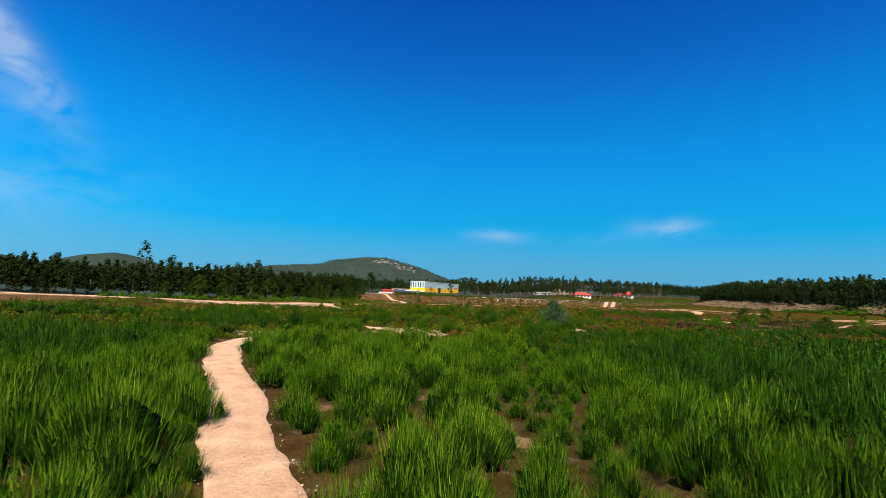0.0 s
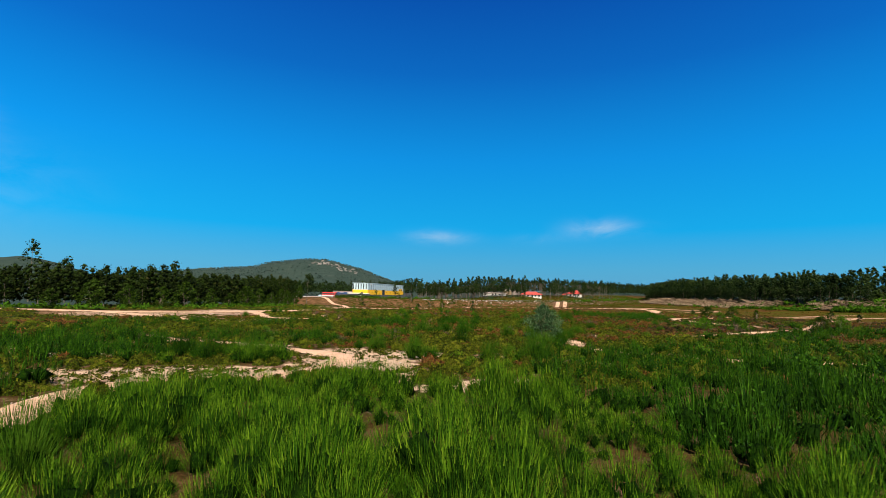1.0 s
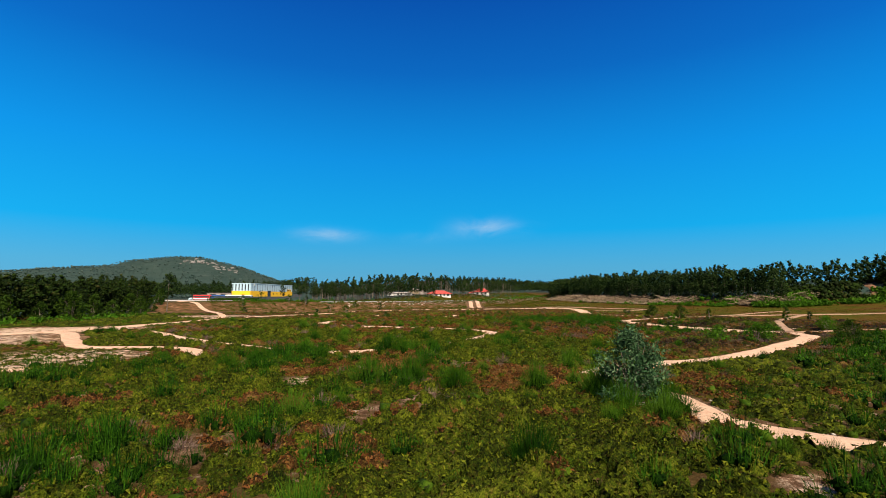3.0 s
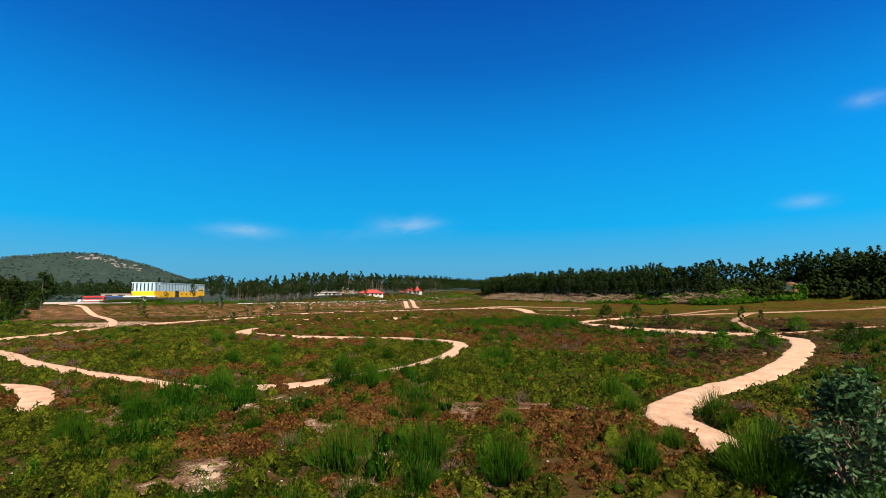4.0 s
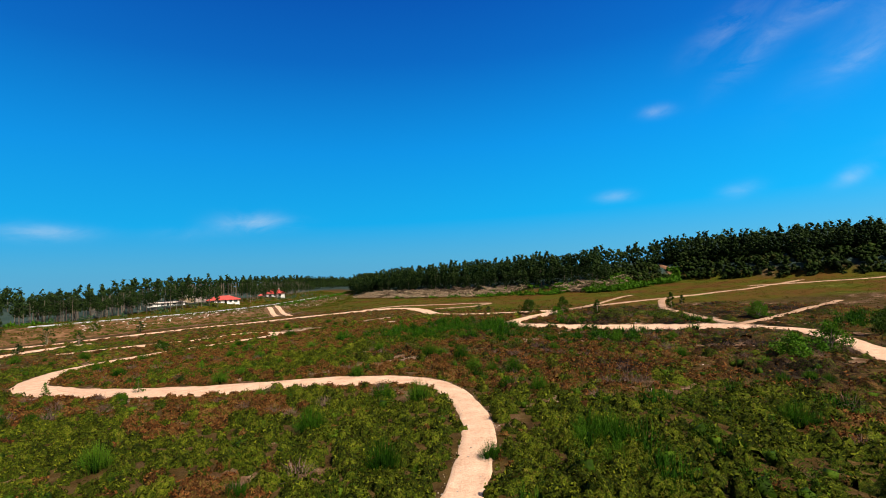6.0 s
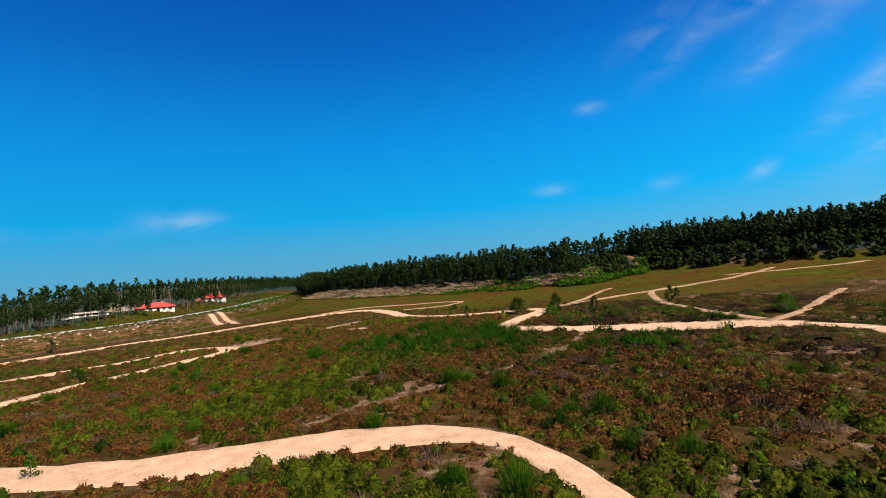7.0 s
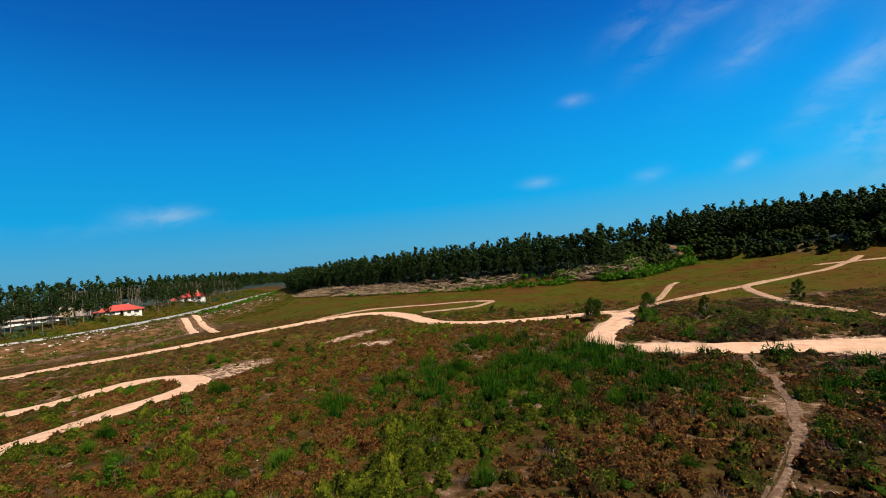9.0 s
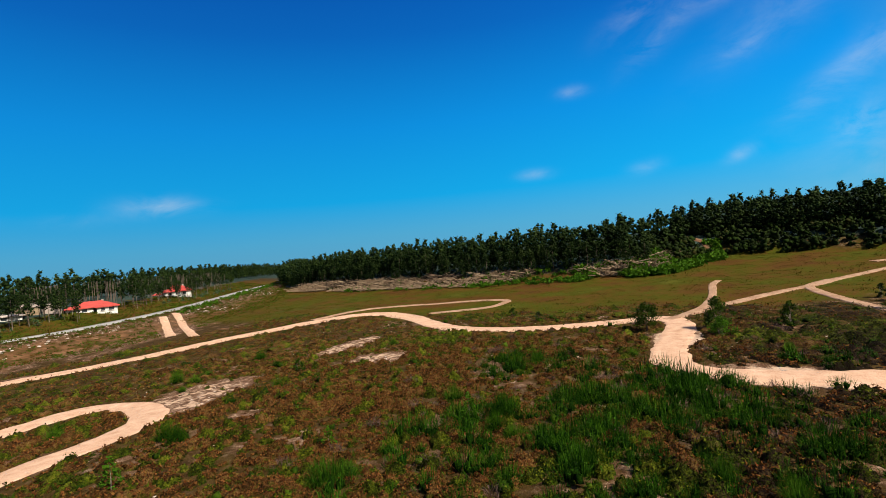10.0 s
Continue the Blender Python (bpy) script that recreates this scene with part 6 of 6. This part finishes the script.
def build_hall():
    """A long industrial hall: yellow below, pale blue cladding with dark strips above."""
    ob = thing("industrial_hall", "long industrial hall with yellow base and pale blue cladding", "warehouse")
    length, deep, top, band, base = 76.0, 13.3, 9.9, 4.6, -1.5
    box_part("base_wall", (0, 0, base, length, deep, band), YELLOW, ob, "yellow painted lower wall")
    box_part("cladding", (0.06, 0.06, band + 0.002, length - 0.06, deep - 0.06, top), STEEL, ob, "pale blue metal cladding")
    box_part("parapet", (-0.12, -0.12, top - 0.35, length + 0.12, deep + 0.12, top + 0.12), STEEL, ob)
    for k in range(6):
        y = 1.2 + k * 2.2
        box_part("glazing_strip", (-0.02, y, band + 0.3, 0.05, y + 0.75, top - 0.5), STEEL_DARK, ob, "dark translucent strip")
    for k in range(18):
        x = 2.0 + k * 4.2
        box_part("cladding_rib", (x, -0.04, band + 0.1, x + 0.35, 0.055, top - 0.4), GREY_WALL, ob, "dark seam between cladding sheets")
    # a flat dark panel fills the gateway
    gate = box_part("gate", (27.5, -0.08, base, 33.0, -0.004, band + 0.6), STEEL_DARK, ob, "dark panel filling the gateway")
    box_part("gate_frame", (27.1, -0.12, band + 0.6, 33.4, 0.0, band + 1.0), STEEL, gate)
    box_part("office_wall", (64.5, -0.09, band, 73.5, -0.004, band + 1.9), YELLOW, ob, "yellow office front")
    for x in (65.3, 69.6):
        box_part("office_window", (x, -0.12, band + 0.5, x + 3.0, -0.092, band + 1.5), STEEL_DARK, ob)
    for x in (37.0, 44.0, 51.0):
        box_part("small_window", (x, -0.05, band - 2.2, x + 1.2, -0.004, band - 1.2), STEEL_DARK, ob)
    box_part("roof_light", (4.5, -0.5, top - 1.6, 5.6, -0.13, top - 0.5), WHITE, ob, "white round lamp box", 0.1)
    angle = math.atan2(65, 40)
    ob.matrix_basis = Matrix.Translation((40.5, 414, 4.5)) @ Matrix.Rotation(angle, 4, "Z")
    low = thing("low_workshop", "low pinkish concrete workshop beside the bus yard", "workshop")
    box_part("wall", (12, 0, -2, 27, 8, 2.3), PINK_WALL, low)
    box_part("roof_slab", (11.7, -0.3, 2.31, 27.3, 8.3, 2.5), PINK_WALL, low)
    # flat dark panels stand in for the shaded insides of the openings
    for k in range(2):
        box_part("opening_shade", (14 + 6.5 * k, -0.05, 0.2, 17.5 + 6.5 * k, -0.003, 1.8), STEEL_DARK, low)
    low.matrix_basis = Matrix.Translation((2.5, 425, 5.2)) @ Matrix.Rotation(-0.25, 4, "Z")


build_hall()


def bus(label, body_mat, stripe_mat, x, y, turn):
    ob = thing("bus", label, "bus", "buses parked in the yard")
    body = box_part("body", (-6, -1.25, 0.45, 6, 1.25, 3.3), body_mat, ob, "", 0.12)
    box_part("window_band", (-5.7, -1.27, 1.75, 5.7, 1.27, 2.65), STEEL_DARK, body, "dark window band")
    box_part("stripe", (-5.8, -1.265, 0.7, 5.8, 1.265, 1.35), stripe_mat, body)
    box_part("windscreen", (5.99, -1.1, 1.3, 6.04, 1.1, 2.8), STEEL_DARK, body)
    for wx in (-3.6, 3.9):
        for wy in (-1.2, 1.2):
            wheel = new("wheel")
            wheel.parent = ob
            v, f = tube([(wx, wy - 0.16, 0.5), (wx, wy + 0.16, 0.5)], [0.5, 0.5], 12)
            part("tyre", (v, f), RUBBER, wheel)
            box_part("rim", (wx - 0.22, wy - 0.19, 0.28, wx + 0.22, wy + 0.19, 0.72), STEEL, wheel)
    ob.matrix_basis = Matrix.Translation((x, y, float(land(x, y)) + 0.02)) @ Matrix.Rotation(turn, 4, "Z")
    return ob


def car(label, paint, x, y, turn):
    ob = thing("car", label, "car", "cars parked beside the workshop")
    def shell(bm):
        block(bm, -2.1, -0.85, 0.3, 2.1, 0.85, 0.85)
        top = block(bm, -1.3, -0.78, 0.851, 1.0, 0.78, 1.45)
        for v in top:
            if v.co.z > 1.2:
                v.co.x *= 0.75
    body = bm_part("body", shell, paint, ob, "", 0.06)
    box_part("glass", (-1.0, -0.8, 0.95, 0.75, 0.8, 1.3), STEEL_DARK, body)
    for wx in (-1.3, 1.3):
        for wy in (-0.8, 0.8):
            part("tyre", tube([(wx, wy - 0.1, 0.32), (wx, wy + 0.1, 0.32)], [0.32, 0.32], 10), RUBBER, ob)
    ob.matrix_basis = Matrix.Translation((x, y, float(land(x, y)) + 0.02)) @ Matrix.Rotation(turn, 4, "Z")


def build_yard():
    xs, ys = np.linspace(-15.5, 28.5, 12), np.linspace(335, 420, 18)
    gx, gy = np.meshgrid(xs, ys, indexing="ij")
    gx, gy = (gx + 1.5 * (value_noise(gx, gy, 9, 90) - 0.5)).ravel(), gy.ravel()
    i, j = np.meshgrid(np.arange(11), np.arange(17), indexing="ij")
    a = (i * 18 + j).ravel()
    tagged(new("yard_pavement", mesh_from("yard_pavement", np.column_stack([gx, gy, land(gx, gy) + 0.09]), np.column_stack([a, a + 18, a + 19, a + 1]), YARD)), "pale gravel yard in front of the hall", "yard", kind="structure")
    bus("red and white coach parked in the gravel yard", RED, WHITE, 10.5, 389, -0.75)
    bus("red coach parked behind another coach", RED, RED, 12.5, 395, -0.75)
    bus("dark blue bus parked beside the boundary wall", BLUE, BLUE, 18.5, 384, -0.72)
    bus("white bus parked beside the dark blue bus", WHITE, BLUE, 27.5, 376.5, -0.72)
    bus("white coach with dark windows near the workshop", WHITE, RED, 33.5, 392, -0.5)
    for k in range(7):
        car("small pale car parked in a row by the workshop", WHITE if k % 3 else STEEL, 4.5 + 4.2 * k, 408 - 1.0 * k, 1.2)
    wall = thing("boundary_wall", "dark grey block wall round the yard", "wall", kind="structure")
    p, q = Vector((15.5, 357)), Vector((78.5, 432))
    n = 16
    for k in range(n):
        a, b = p.lerp(q, k / n), p.lerp(q, (k + 1) / n)
        seg = (b - a).length
        panel = box_part("wall_panel", (0, -0.12, -1.0, seg - 0.01, 0.12, 2.3), GREY_WALL, wall)
        panel.matrix_basis = Matrix.Translation((a.x, a.y, float(land(a.x, a.y)))) @ Matrix.Rotation(math.atan2(b.y - a.y, b.x - a.x), 4, "Z")
    hedge = [leaf_cloud([(0, 0, 0.8), (0.8, 0.1, 0.7)], [0.9, 0.9], 12, 0.3, 900 + k, 0.8) for k in range(3)]
    t = np.random.default_rng(3).uniform(0, 1, 150)
    x, y = 12.5 + 30 * t + np.random.default_rng(4).normal(0, 0.8, 150), 351 + 36 * t + np.random.default_rng(5).normal(0, 0.8, 150)
    stuff("wall_hedge", scatter(hedge, x, y, land(x, y), np.full(150, 1.1), seed=91), OAK, "dark green hedge along the boundary wall", "hedge")


build_yard()


# ---------------------------------------------------------------- ramps cut into the road bank and bare scars on the slope
def bare_strip(name, label, a, b, width, lift=0.14, mat=None):
    line = np.linspace(a, b, 24)
    d = np.array(b) - np.array(a)
    d = d / np.linalg.norm(d)
    side = np.array([-d[1], d[0]])
    cols = []
    for u in (-1, -0.6, 0, 0.6, 1):
        wob = 1 + 0.5 * (value_noise(line[:, 0] + 9 * u, line[:, 1], 2.5, 95) - 0.5)
        p = line + side * (width / 2 * u * wob)[:, None]
        cols.append(np.column_stack([p, land(p[:, 0], p[:, 1]) + lift - (0.25 if abs(u) == 1 else 0)]))
    v = np.stack(cols, 1).reshape(-1, 3)
    i, j = np.meshgrid(np.arange(23), np.arange(4), indexing="ij")
    k = (i * 5 + j).ravel()
    tagged(new(name, mesh_from(name, v, np.column_stack([k + 1, k + 6, k + 5, k]), mat or SAND, True)), label, "track", kind="structure")


bare_strip("bank_ramp", "sandy ramp climbing the bank to the road", (109.8, 237), (126.5, 266), 2.2)
bare_strip("bank_ramp", "sandy ramp beside another on the road bank", (109, 228), (133, 270.5), 2.2)
bare_strip("slope_scar", "bare earth scar up the wooded slope", (218, 138), (240, 152), 3.0, 0.25, RED_SOIL)
bare_strip("slope_scar", "bare earth gully on the scrubby slope", (226, 103), (258, 111), 1.6, 0.3, RED_SOIL)
bare_strip("slope_scar", "bare earth gully with pale soil on the slope", (226, 94), (258, 101), 1.5, 0.3, RED_SOIL)
